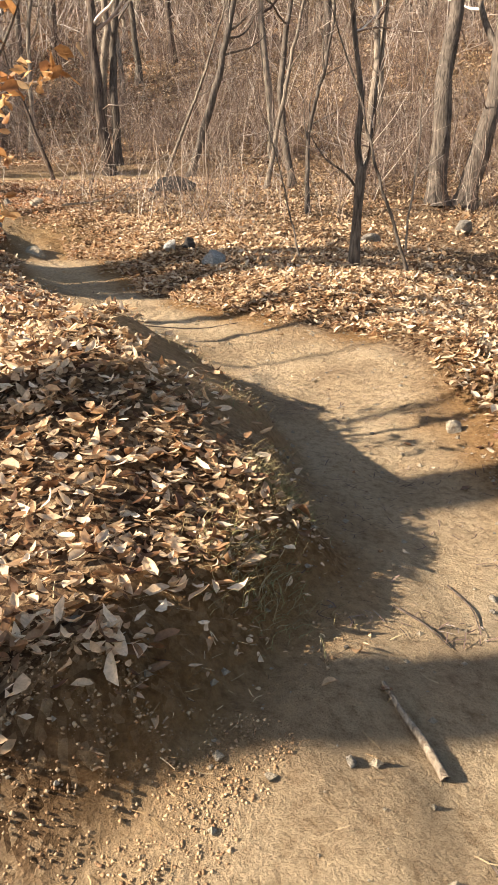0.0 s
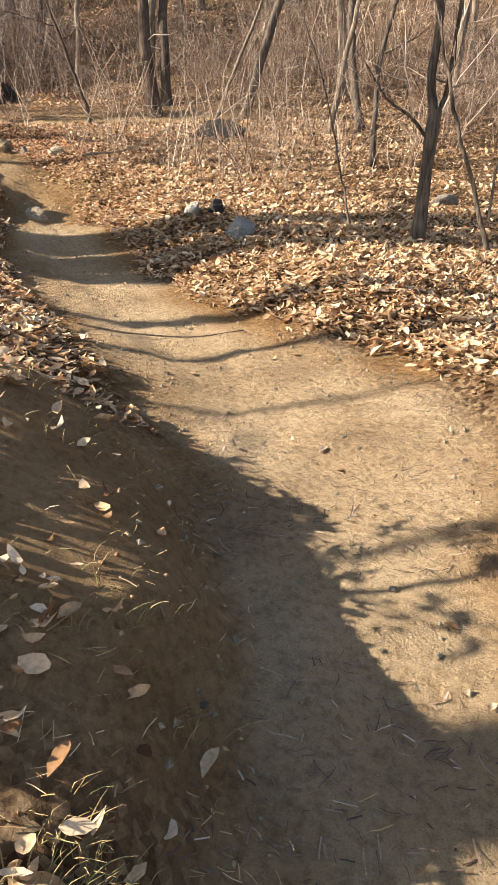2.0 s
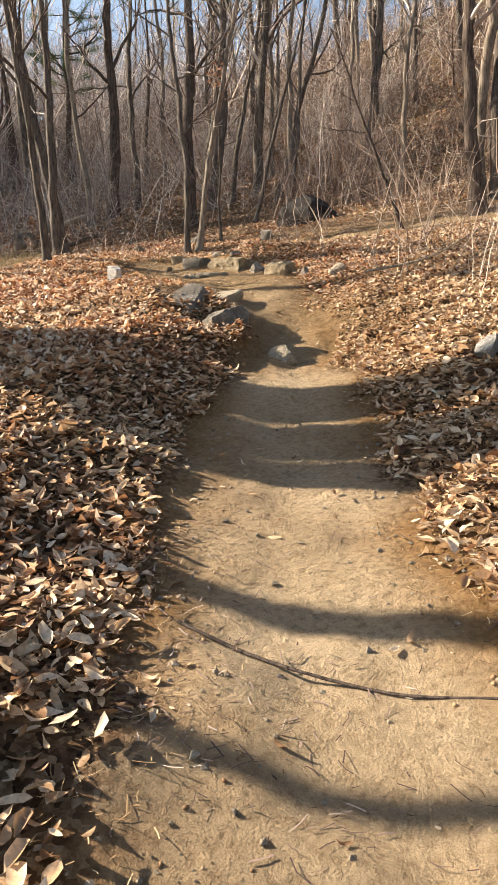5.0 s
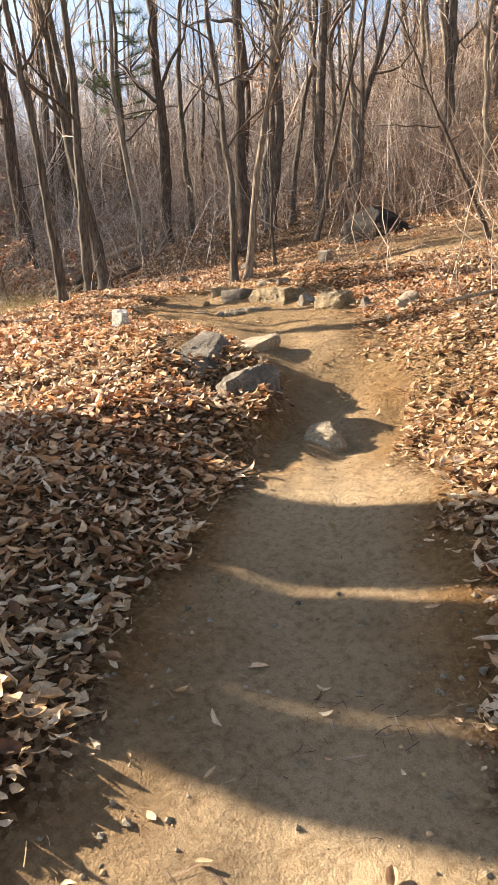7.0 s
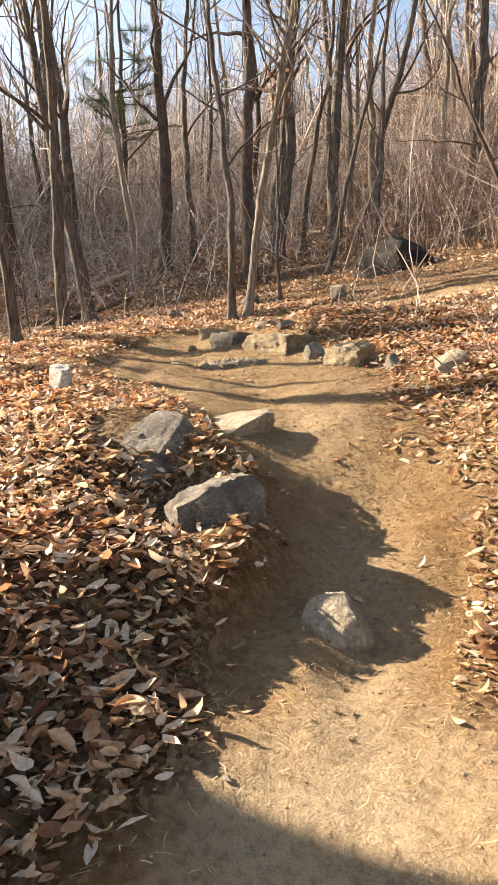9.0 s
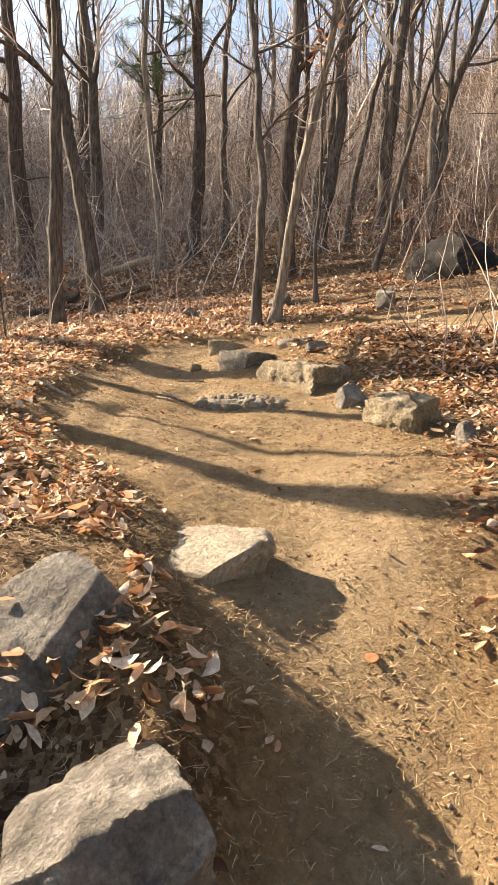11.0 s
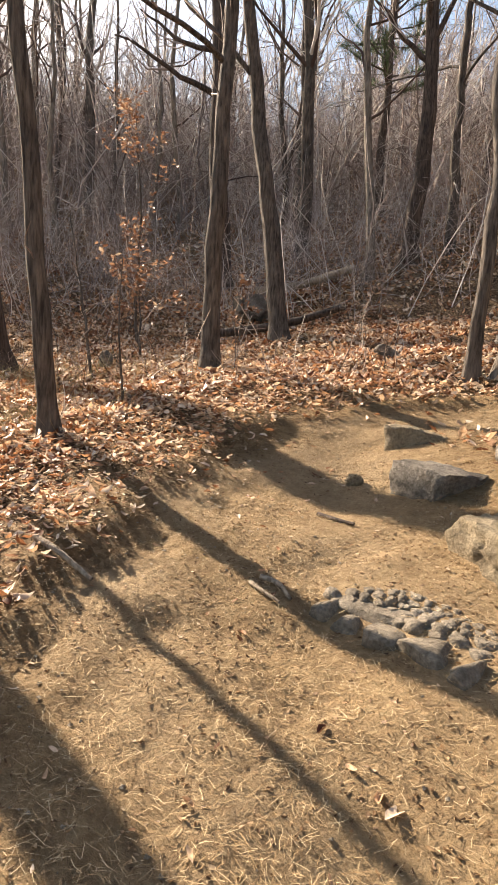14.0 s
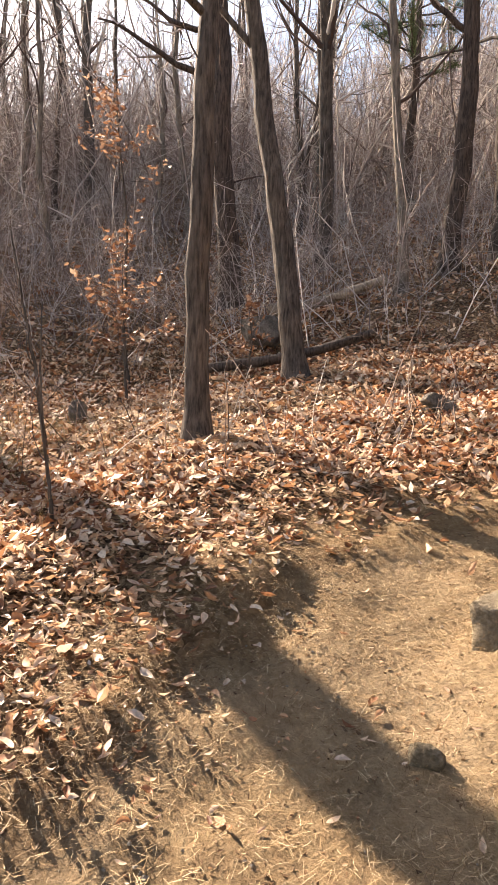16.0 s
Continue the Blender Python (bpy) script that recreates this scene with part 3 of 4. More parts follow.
# trees out of view towards the sun, whose trunks draw the bands of shade over the trail
for i, (x, y, r, hgt) in enumerate([(-6.0, 1.74, 0.18, 8), (-6.0, 1.43, 0.07, 8), (-5.6, 0.3, 0.2, 8), (-8.0, 6.35, 0.27, 9), (-8.2, 6.75, 0.27, 9), (-7.9, 7.2, 0.27, 9), (-8.3, 7.5, 0.27, 9), (-8.1, 7.85, 0.2, 9),
                                    (-7.3, 5.1, 0.12, 9), (-7.6, 3.4, 0.04, 6), (-6.9, 4.45, 0.08, 6), (-6.0, 2.5, 0.04, 6), (-10.3, 10.46, 0.15, 9), (-9.2, 11.42, 0.035, 5)]):
    bare_tree("bare_tree", x, y, r, hgt, (0.01, 0.0), 150 + i, BARK, 7, 0.45, 0.03, ROUGH, fine=0.6)


def forest():
    """Trees further off, from a handful of grown ones."""
    rng = np.random.RandomState(77)
    kinds = []
    for k in range(6):
        kinds.append(bare_tree("forest_tree", -20 + 5 * k, 36 + k, rng.uniform(0.07, 0.15), rng.uniform(8, 11), (rng.uniform(-0.08, 0.1), 0.03), 300 + k,
                               (BARK, DARK_BARK, PALE_BARK)[k % 3], 9, 0.3, 0.07, "leafless forest tree with grey bark in dense brush", fine=0.55, split=False, sides=7, group="forest trees"))
    n = 0
    while n < 200:
        rho, a = rng.uniform(13, 48) , rng.uniform(0, 2 * np.pi)
        x, y = -5 + rho * math.cos(a), 11 + rho * math.sin(a)
        if rho < 16 and rng.rand() < 0.5 or rho > 34 and rng.rand() < 0.35:
            continue
        yaw = math.degrees(math.atan2(-(x + 4), y - 9)) % 360
        if 86 < yaw < 135 and rho < 40 or 130 <= yaw < 330 and rng.rand() < 0.7:
            continue
        if n < 30:
            a = rng.uniform(-0.9, 0.45)
            x, y = -0.5 - rho * math.sin(a) * 0.9, 6 + (rho - 3) * math.cos(a)
            if y < 15.5:
                continue
        s = rng.uniform(0.8, 1.25)
        t = copy_thing(kinds[n % 6], pose(x, y, land1(x, y) - 0.03, 0, 0, rng.uniform(0, 360)))
        t.scale = (s, s, s * rng.uniform(0.9, 1.15))
        n += 1


forest()


def brush(name, count, inside, height, seed, mat, label, shoots=9, thick=1.0, lean=0.34):
    """Thickets of bare stems with side twigs."""
    rng = np.random.RandomState(seed)
    pts = inside(rng, count)
    x, y = pts[:, 0], pts[:, 1]
    z = land(x, y, False)
    n, K = len(x), 5
    H = rng.uniform(height[0], height[1], n) * rng.uniform(0.55, 1.0, n)
    d = norm(np.stack([rng.normal(0, lean, n), rng.normal(0, lean, n), np.ones(n)], -1))
    P = np.zeros((n, K, 3))
    P[:, 0] = np.stack([x, y, z - 0.03], -1)
    for j in range(1, K):
        d = norm(d + rng.normal(size=d.shape) * 0.2)
        P[:, j] = P[:, j - 1] + d * (H / (K - 1))[:, None]
    R = thick * (0.0026 * H + rng.uniform(0.001, 0.005, n))[:, None] * np.linspace(1, 0.4, K)[None]
    LP, LR = grow(rng, P, R, shoots, (0.1, 1.0), (30, 100), (0.1 * height[1], 0.34 * height[1]), 3, 0.1, 0.5, 0.65)
    me = join(sweep(P, R, 3), sweep(LP, np.maximum(LR, 0.0016 * thick), 3))
    ob = part(name, me, mat)
    return tagged(ob, label, "brush", kind="stuff")


def sector(rho, yaw, centre=(-4.0, 9.0), clear=0.9, power=1.0):
    def inside(rng, count):
        r = rho[0] + (rho[1] - rho[0]) * rng.rand(count * 2) ** power
        a = np.radians(rng.uniform(yaw[0], yaw[1], count * 2))
        x, y = centre[0] - r * np.sin(a), centre[1] + r * np.cos(a)
        e = trail_at(x, y)[0]
        keep = (e > clear) & (vnoise(x * 0.7 + 31, y * 0.7) > 0.33) & (np.hypot(x + 7.3, y - 18.0) > 2.0)
        return np.stack([x[keep], y[keep]], -1)[:count]
    return inside


brush("brush_thicket", 1500, sector((7.5, 20), (-62, 18), clear=1.2, power=0.8), (1.2, 3.2), 11, BRUSH, "dense thicket of bare tan and brown stems", 8)
brush("brush_thicket", 3600, sector((8.5, 21), (-64, 26), clear=1.2, power=0.7), (1.0, 2.8), 19, THICKET, "dense thicket of fine upright purple-brown stems", 5, 0.8, 0.16)
brush("brush_thicket", 2000, sector((13.0, 24), (15, 88), clear=1.4, power=0.75), (1.2, 3.6), 12, GLARE_TWIG, "dense thicket of bare grey-brown stems and twigs", 8)
brush("far_brush", 1300, sector((20, 50), (-70, 96), clear=1.4, power=0.7), (3.0, 7.5), 13, TWIG, "far leafless woodland brush on the hillside", 10, 2.0)
brush("far_brush", 620, sector((20, 42), (44, 92), clear=1.4, power=0.9), (4.0, 9.0), 17, GLARE_TWIG, "tall leafless brush on the far slope", 11, 1.6)
brush("far_brush", 900, sector((16, 40), (-45, 42), clear=1.4, power=0.8), (2.0, 6.0), 16, TWIG, "leafless brush on the steep hillside", 11, 1.7)
brush("far_brush", 650, sector((22, 38), (36, 76), clear=1.4, power=0.9), (4.0, 7.5), 18, GLARE_TWIG, "dense leafless brush on the far slope", 13, 1.2)
brush("saplings", 240, sector((3.5, 9), (-55, 20), clear=0.7), (0.5, 2.2), 14, BRUSH, "scattered thin bare stems in leaf litter", 4)
brush("saplings", 200, sector((5.5, 12), (40, 92), clear=1.2), (0.3, 1.3), 15, BRUSH, "scattered thin bare stems in rusty leaf litter", 4)

# ---- rocks ----
def rock_mesh(seed, sx, sy, sz, cuts=12, rough=0.06, boxy=0.0, sub=4, crack=None):
    """A broken stone: a ball, or a rounded block, cut by planes, with a rough skin."""
    rng = np.random.RandomState(seed)
    bm = bmesh.new()
    bmesh.ops.create_icosphere(bm, subdivisions=sub, radius=1.0)
    planes = []
    for _ in range(cuts):
        n = Vector((rng.normal(), rng.normal(), rng.normal() * 0.8)).normalized()
        planes.append((n, rng.uniform(0.45, 0.72) + boxy * 0.25))
    off = Vector(rng.uniform(0, 50, 3))
    for v in bm.verts:
        if boxy:
            m = max(abs(v.co.x), abs(v.co.y), abs(v.co.z))
            v.co = v.co.lerp(v.co / m, boxy)
        for n, d in planes:
            over = v.co.dot(n) - d
            if over > 0:
                v.co -= n * over
        q = v.co.copy()
        v.co += q.normalized() * (noise.fractal(q * 2.4 + off, 0.8, 2.1, 5) * rough + noise.noise(q * 11 + off) * rough * 0.35 + noise.noise(q * 23 + off) * rough * 0.16)
        if crack is not None:
            split = math.exp(-((v.co.x - crack - 0.12 * noise.noise((v.co.z * 3, 0.5, 7))) / 0.05) ** 2)
            v.co.y += 0.09 * split * (v.co.y < -0.3)
            v.co.z -= 0.04 * split * (v.co.z > 0.5)
        v.co.x, v.co.y, v.co.z = v.co.x * sx, v.co.y * sy, v.co.z * sz
    me = bpy.data.meshes.new("rock")
    bm.to_mesh(me)
    bm.free()
    me.polygons.foreach_set("use_smooth", [True] * len(me.polygons))
    me.set_sharp_from_angle(angle=radians(48))
    return me


def rock(name, x, y, size, turn, seed, mat, label, sunk=0.35, cuts=12, rough=0.06, boxy=0.0, group="", tip=(0, 0), crest=None, crack=None):
    """size: half lengths; sunk: the share of it below the soil; or crest: the height of its highest point."""
    ob = part(name, rock_mesh(seed, *size, cuts, rough, boxy, 5 if mat in (ROUGH_STONE, TAN_STONE) else 4, crack), mat)
    low = min(v.co.z for v in ob.data.vertices)
    top = max(v.co.z for v in ob.data.vertices)
    turned = pose(0, 0, 0, tip[0], tip[1], turn)
    z = land1(x, y) - low - sunk * (top - low) if crest is None else crest - max((turned @ v.co).z for v in ob.data.vertices)
    ob.matrix_world = pose(x, y, z, tip[0], tip[1], turn)
    return tagged(ob, label, "rock", group)


rock("rock", -0.45, 9.2, (0.24, 0.18, 0.19), 20, 41, LIGHT_STONE, "angular light grey rock half sunk in leaves", 0.35)
rock("rock", -1.08, 9.9, (0.17, 0.14, 0.14), 100, 44, LIGHT_STONE, "small two-toned grey rock in leaves", 0.35)
rock("rock", -0.82, 10.05, (0.2, 0.13, 0.14), 60, 3, DARK_SHADED_STONE, "low dark rock in leaves", 0.35)
rock("stone", -3.06, 10.24, (0.16, 0.12, 0.11), 30, 4, PALE_STONE, "pale tan stone bedded in the trail", 0.42, 9, boxy=0.25, tip=(8, -6))
rock("rock", -6.0, 11.0, (0.11, 0.09, 0.15), 10, 5, WHITE_STONE, "white quartz rock standing in dry leaves", 0.2, boxy=0.5)
rock("boulder", -4.5, 10.54, (0.27, 0.29, 0.28), -8, 6, ROUGH_STONE, "rough grey boulder at the trail edge with leaves", 0, 3, rough=0.045, boxy=0.8, tip=(26, -24), crest=2.82)
rock("boulder", -3.79, 10.39, (0.28, 0.25, 0.25), -30, 7, ROUGH_STONE, "mottled grey boulder bedded in the bank", 0, 9, rough=0.075, boxy=0.5, tip=(16, -8), crest=2.53)
rock("flat_stone", -4.55, 11.29, (0.27, 0.19, 0.13), 12, 8, PALE_STONE, "flat-topped pale stone set in the trail", 0, 5, rough=0.075, boxy=0.75, tip=(16, -5), crest=2.78)
rock("step_stone", -6.08, 13.64, (0.34, 0.2, 0.2), -8, 10, TAN_STONE, "long tan step stone with a squared, cracked front face", 0, 1, rough=0.14, boxy=0.9, crack=-0.3, group="step stones", tip=(-2, 4), crest=3.46)
rock("step_stone", -6.99, 13.94, (0.23, 0.17, 0.16), 5, 11, STONE, "grey flat-topped step stone along the trail", 0, 2, rough=0.11, boxy=0.8, group="step stones", tip=(-3, 2), crest=3.55)
rock("step_stone", -7.7, 14.34, (0.19, 0.14, 0.2), 22, 12, TAN_STONE, "grey-tan angular step stone along the trail", 0, 2, boxy=0.8, group="step stones", tip=(-5, 8), crest=3.67)
rock("step_stone", -5.31, 13.3, (0.13, 0.13, 0.15), 0, 13, STONE, "small round grey step stone along the trail", 0, 8, boxy=0.2, group="step stones", crest=3.3)
rock("step_stone", -4.82, 13.12, (0.23, 0.17, 0.2), -5, 14, TAN_STONE, "broad tan step stone along the trail", 0, 5, rough=0.12, boxy=0.6, group="step stones", tip=(10, 6), crest=3.27)
rock("step_stone", -4.32, 12.95, (0.085, 0.08, 0.11), -20, 15, STONE, "small grey step stone in leaves", 0.4, 8, boxy=0.3, group="step stones")
rock("flat_stone", -6.75, 14.35, (0.2, 0.12, 0.07), 10, 71, STONE, "flat grey stone lying among leaves", 0.45, 7, boxy=0.6)
rock("flat_stone", -6.35, 14.2, (0.13, 0.09, 0.06), 50, 72, STONE, "flat grey stone lying among leaves", 0.4, 7, boxy=0.5)
rock("stone", -7.45, 13.72, (0.06, 0.05, 0.05), 20, 73, TAN_STONE, "small grey stone beside the step stones", 0.35, 7, boxy=0.3)
rock("rock", -3.75, 12.75, (0.16, 0.13, 0.12), 20, 35, PALE_STONE, "small pale rock in leaves", 0.35)
rock("rock", -7.47, 16.9, (0.19, 0.15, 0.22), 0, 17, STONE, "small grey pointed rock in leaves", 0.3)
# sunlit here, so the shade of the trees is put into its stone colour
rock("boulder", -7.6, 19.15, (0.9, 0.6, 0.58), 20, 48, DARK_SHADED_STONE, "big dark boulder below the brush, its shade put into the colour", 0.47, 12, rough=0.1, boxy=0.1)
rock("rock", -13.3, 13.7, (0.19, 0.15, 0.16), 0, 20, STONE, "small grey rock in rusty leaves", 0.3)
rock("boulder", -15.3, 16.9, (0.5, 0.45, 0.45), 0, 21, STONE, "grey boulder behind a tree", 0.3)
rock("rock", -9.6, 17.2, (0.25, 0.18, 0.18), 0, 22, STONE, "small brown rock in leaves", 0.3)
rock("rock", -10.4, 16.2, (0.2, 0.16, 0.15), 0, 32, STONE, "small brown rock in leaves", 0.35)
rock("rock", 2.0, 11.2, (0.2, 0.15, 0.14), 0, 23, STONE, "small grey rock in leaves", 0.35)
rock("rock", 3.9, 12.6, (0.24, 0.18, 0.16), 0, 24, STONE, "weathered pale stump-like rock in leaves", 0.2)
rock("rock", 1.2, 4.02, (0.07, 0.05, 0.045), 10, 25, PALE_STONE, "small pale stone at the trail edge", 0.3)
# added dark stone in place of a hollow that is only shaded
rock("boulder", -1.6, 15.2, (0.7, 0.35, 0.3), 5, 26, DARK_SHADED_STONE, "low dark mass standing in for a shaded hollow under the brush", 0.35)


def bedrock(x, y, turn):
    """Cracked rock level with the trail: rounded blocks along its front, and beads of stone that sink into the soil behind."""
    rng = np.random.RandomState(8)
    root = empty("bedrock", x, y)
    root.matrix_world = pose(x, y, land1(x, y), 0, 0, turn)
    blocks = [rock_mesh(60 + k, 0.5, 0.5, 0.5, 6, 0.07, 0.6, 3) for k in range(4)]
    beads = [rock_mesh(80 + k, 0.5, 0.5, 0.5, 7, 0.1, 0.35, 2) for k in range(5)]

    def lay(mesh, name, u, v, sx, sy, sz, up):
        q = root.matrix_world @ Vector((u, v, 0))
        m = pose(u, v, land1(q.x, q.y) - root.matrix_world.translation.z + up, rng.uniform(-6, 6), rng.uniform(-6, 6), rng.uniform(-14, 14))
        part(name, mesh, BEDROCK, root).matrix_local = m @ Matrix.Diagonal((sx, sy, sz, 1))

    part("slab", rock_mesh(16, 0.36, 0.16, 0.06, 8, 0.06, 0.5), BEDROCK, root).location = (0.03, 0.04, -0.046)
    u = -0.32
    for k, w in enumerate((0.13, 0.16, 0.15, 0.2, 0.12)):
        lay(blocks[k % 4], "block", u + w / 2, -0.14 + rng.uniform(-0.02, 0.02), w * 1.14, 0.17, 0.13, -0.03)
        u += w
    n = 0
    for row in range(6):
        v, s = -0.04 + 0.045 * row - 0.002 * row * row, 0.072 - 0.006 * row
        u = -0.3 + 0.05 * row + rng.uniform(0, 0.04)
        while u < 0.42 - 0.02 * row:
            k = s * rng.uniform(0.8, 1.3)
            lay(beads[n % 5], "cobble", u, v + rng.uniform(-0.008, 0.008), k * 1.2, s * 1.15, s * 0.8, -0.004 - 0.0015 * row)
            u += k * 1.02
            n += 1
    return tagged(root, "cracked grey rock outcrop with cobbly seams in the trail", "rock")


bedrock(-6.15, 13.02, 14)


# ---- fallen wood ----
def log(name, points, r0, r1, seed, mat, label, category="log"):
    rng = np.random.RandomState(seed)
    pts = np.array([(x, y, land1(x, y) + up) for x, y, up in points])
    P = spline(pts, 6)[None]
    ob = part(name, sweep(P, np.linspace(r0, r1, P.shape[1])[None], 9, rng, 0.2), mat)
    return tagged(ob, label, category)


log("stick", [(0.37, 1.9, 0.01), (0.4, 1.8, 0.014), (0.44, 1.72, 0.016), (0.47, 1.62, 0.01)], 0.006, 0.013, 1, DEADWOOD, "bare grey stick lying on the dirt trail", "stick")
log("fallen_log", [(-16.6, 17.6, 0.15), (-15.7, 18.1, 0.25), (-14.9, 18.8, 0.5)], 0.1, 0.07, 2, DEADWOOD, "pale dead log leaning in the brush")
log("fallen_log", [(-14.6, 15.6, 0.1), (-13.6, 16.5, 0.2), (-12.8, 17.2, 0.35)], 0.08, 0.05, 3, DARK_BARK, "dark fallen log behind a tree")
log("fallen_branch", [(-3.2, 12.4, 0.1), (-2.6, 12.9, 0.2), (-2.1, 13.4, 0.45)], 0.02, 0.01, 4, DEADWOOD, "pale fallen branch in leaf litter", "branch")
log("root", [(-1.25, 6.49, 0.004), (-0.88, 6.5, 0.008), (-0.45, 6.56, 0.008), (-0.09, 6.65, 0.006)], 0.007, 0.004, 5, DARK_BARK, "thin dark root crossing the dirt trail", "root")
log("stick", [(-6.62, 12.68, 0.012), (-6.54, 12.72, 0.014), (-6.44, 12.72, 0.01)], 0.012, 0.008, 6, DEADWOOD, "short pale stick on the needle-strewn trail", "stick")
log("stick", [(-6.6, 12.62, 0.012), (-6.5, 12.63, 0.014), (-6.42, 12.66, 0.01)], 0.01, 0.006, 7, DEADWOOD, "short pale stick on the needle-strewn trail", "stick")
log("stick", [(-7.17, 13.3, 0.012), (-7.05, 13.32, 0.016), (-6.93, 13.36, 0.012)], 0.012, 0.008, 8, DARK_BARK, "short brown stick on the needle-strewn trail", "stick")
log("twig", [(0.5, 2.36, 0.008), (0.58, 2.26, 0.01), (0.65, 2.17, 0.006)], 0.004, 0.002, 9, DARK_BARK, "thin dark twig lying on the dirt trail", "twig")
log("twig", [(0.76, 2.59, 0.008), (0.8, 2.44, 0.01), (0.79, 2.31, 0.006)], 0.004, 0.002, 10, DARK_BARK, "thin dark twig lying on the dirt trail", "twig")
log("twig", [(0.5, 1.4, 0.008), (0.54, 1.3, 0.01), (0.6, 1.22, 0.006)], 0.003, 0.002, 11, DARK_BARK, "thin dark twig lying on the dirt trail", "twig")
log("stick", [(-7.1, 11.85, 0.02), (-6.95, 11.92, 0.03), (-6.8, 12.02, 0.02)], 0.016, 0.01, 12, DEADWOOD, "pale broken branch among rusty leaves", "stick")

# ---- leaves ----
def leaf_cloud(rng, x, y, z, size, tilt=0.55, lift=0.03, hang=False):
    """Curled, pointed leaves, folded along the midrib, at the places given."""
    n = len(x)
    L = size
    W = size * rng.uniform(0.12, 0.25, n)
    t = rng.uniform(0, 2 * np.pi, n)
    up = norm(np.stack([rng.normal(0, tilt, n), rng.normal(0, tilt, n), np.ones(n)], -1))
    if hang:
        up = norm(rng.normal(size=(n, 3)))
    a = np.stack([np.cos(t), np.sin(t), np.zeros(n)], -1)
    a = norm(a - up * (a * up).sum(-1, keepdims=True))
    b = np.cross(up, a)
    fold = rng.uniform(-0.6, 1.3, n) * W
    curl = rng.uniform(-0.15, 0.5, n) * L
    mid = np.stack([x, y, z + rng.uniform(0.004, lift, n)], -1)
    sx, sy, sz = [-0.5, -0.12, 0.22, 0.5, 0.22, -0.12], [0, 1.0, 0.85, 0, -0.85, -1.0], [0.25, 0, 0.1, 1.0, 0.1, 0]
    V = np.zeros((n, 6, 3))
    for k in range(6):
        V[:, k] = mid + a * (L * sx[k])[:, None] + b * (W * sy[k])[:, None] + up * (fold * abs(sy[k]) + curl * sz[k])[:, None]
    V += rng.normal(0, 0.05, V.shape) * L[:, None, None]
    base = np.arange(n)[:, None] * 6
    f = np.vstack([base + np.array([[0, 1, 2, 3]]), base + np.array([[0, 3, 4, 5]])])
    return V.reshape(-1, 3), f


# stones that stand clear of the leaves: x, y, reach
ROCK_SPOTS = [(-4.6, 10.6, 0.3), (-3.86, 10.36, 0.3), (-4.53, 11.29, 0.3), (-3.12, 10.28, 0.2), (-6.2, 13.64, 0.25), (-5.85, 13.64, 0.25), (-7.1, 13.94, 0.2), (-6.8, 13.94, 0.2), (-7.7, 14.34, 0.2), (-4.82, 13.12, 0.24), (-5.31, 13.3, 0.14),
              (-0.45, 9.2, 0.22), (-1.08, 9.9, 0.15), (-0.82, 10.05, 0.15), (-6.0, 11.0, 0.1), (-6.15, 13.02, 0.34)]


def litter_places(rng):
    """Where leaves lie: thick beside the trail, thinner far off, hardly any on the tread."""
    xs, ys, ss = [], [], []
    for x0, x1, y0, y1, per, lo, hi in ((-11, 3.2, 0.2, 17, 1100, 0.025, 0.1), (-22, 8, 3, 26, 75, 0.05, 0.13), (-26, 10, 8, 34, 24, 0.12, 0.22), (-17.5, -10.5, 11.5, 18.5, 340, 0.04, 0.12)):
        n = int((x1 - x0) * (y1 - y0) * per)
        x, y = rng.uniform(x0, x1, n), rng.uniform(y0, y1, n)
        e, hw, _, _ = trail_at(x, y)
        if per == 340:
            keep = e > 0.3
        elif per > 600:
            keep = (e < 2.2) | (rng.rand(n) < np.exp(-(e - 2.2) / 2.0))
            keep &= (y < 11.2) | (e < 3.2) | (rng.rand(n) < 0.6)
        elif per > 60:
            keep = (e > 1.6)
        else:
            keep = e > 7.0
        e = e + (vnoise(x * 3.1, y * 3.1) - 0.5) * 0.34
        straw = np.clip((y - 10.5) / 1.5, 0, 1)
        cover = np.where(e < 0, 0.012 + 0.02 * straw, np.clip(0.02 + e / (0.16 + 0.55 * straw), 0, 1))
        cover = cover * np.clip(0.65 + 1.2 * vnoise(x * 1.1 + 17, y * 1.1), 0.6, 1)
        cover = cover * np.where((y > 3.3) & (y < 4.75) & (e < 0.75) & (x < 0.6), 0.05, 1.0) * np.where((y >= 4.75) & (y < 6.0) & (e < 0.4) & (x < 0.2), 0.5, 1.0)
        cover = cover * np.where((y > 2.75) & (y <= 3.3) & (e < 0.42) & (x < 0.6), 0.2, 1.0)
        cover = cover * np.where((y < 1.6) & (e < 0.4) & (x < 0.6), 0.35, 1.0)
        cover = np.maximum(cover, 0.6 * np.clip((-7.2 - x) / 1.1, 0, 1) * np.clip((13.8 - y) / 0.5, 0, 1))
        keep &= rng.rand(n) < cover
        keep &= (e > 0.1) | (rng.rand(n) < 0.5)
        for rx, ry, rr in ROCK_SPOTS:
            keep &= np.hypot(x - rx, y - ry) > rr
        xs.append(x[keep]), ys.append(y[keep]), ss.append((lo + (hi - lo) * rng.rand(n) ** 1.3)[keep])
    return np.concatenate(xs), np.concatenate(ys), np.concatenate(ss)


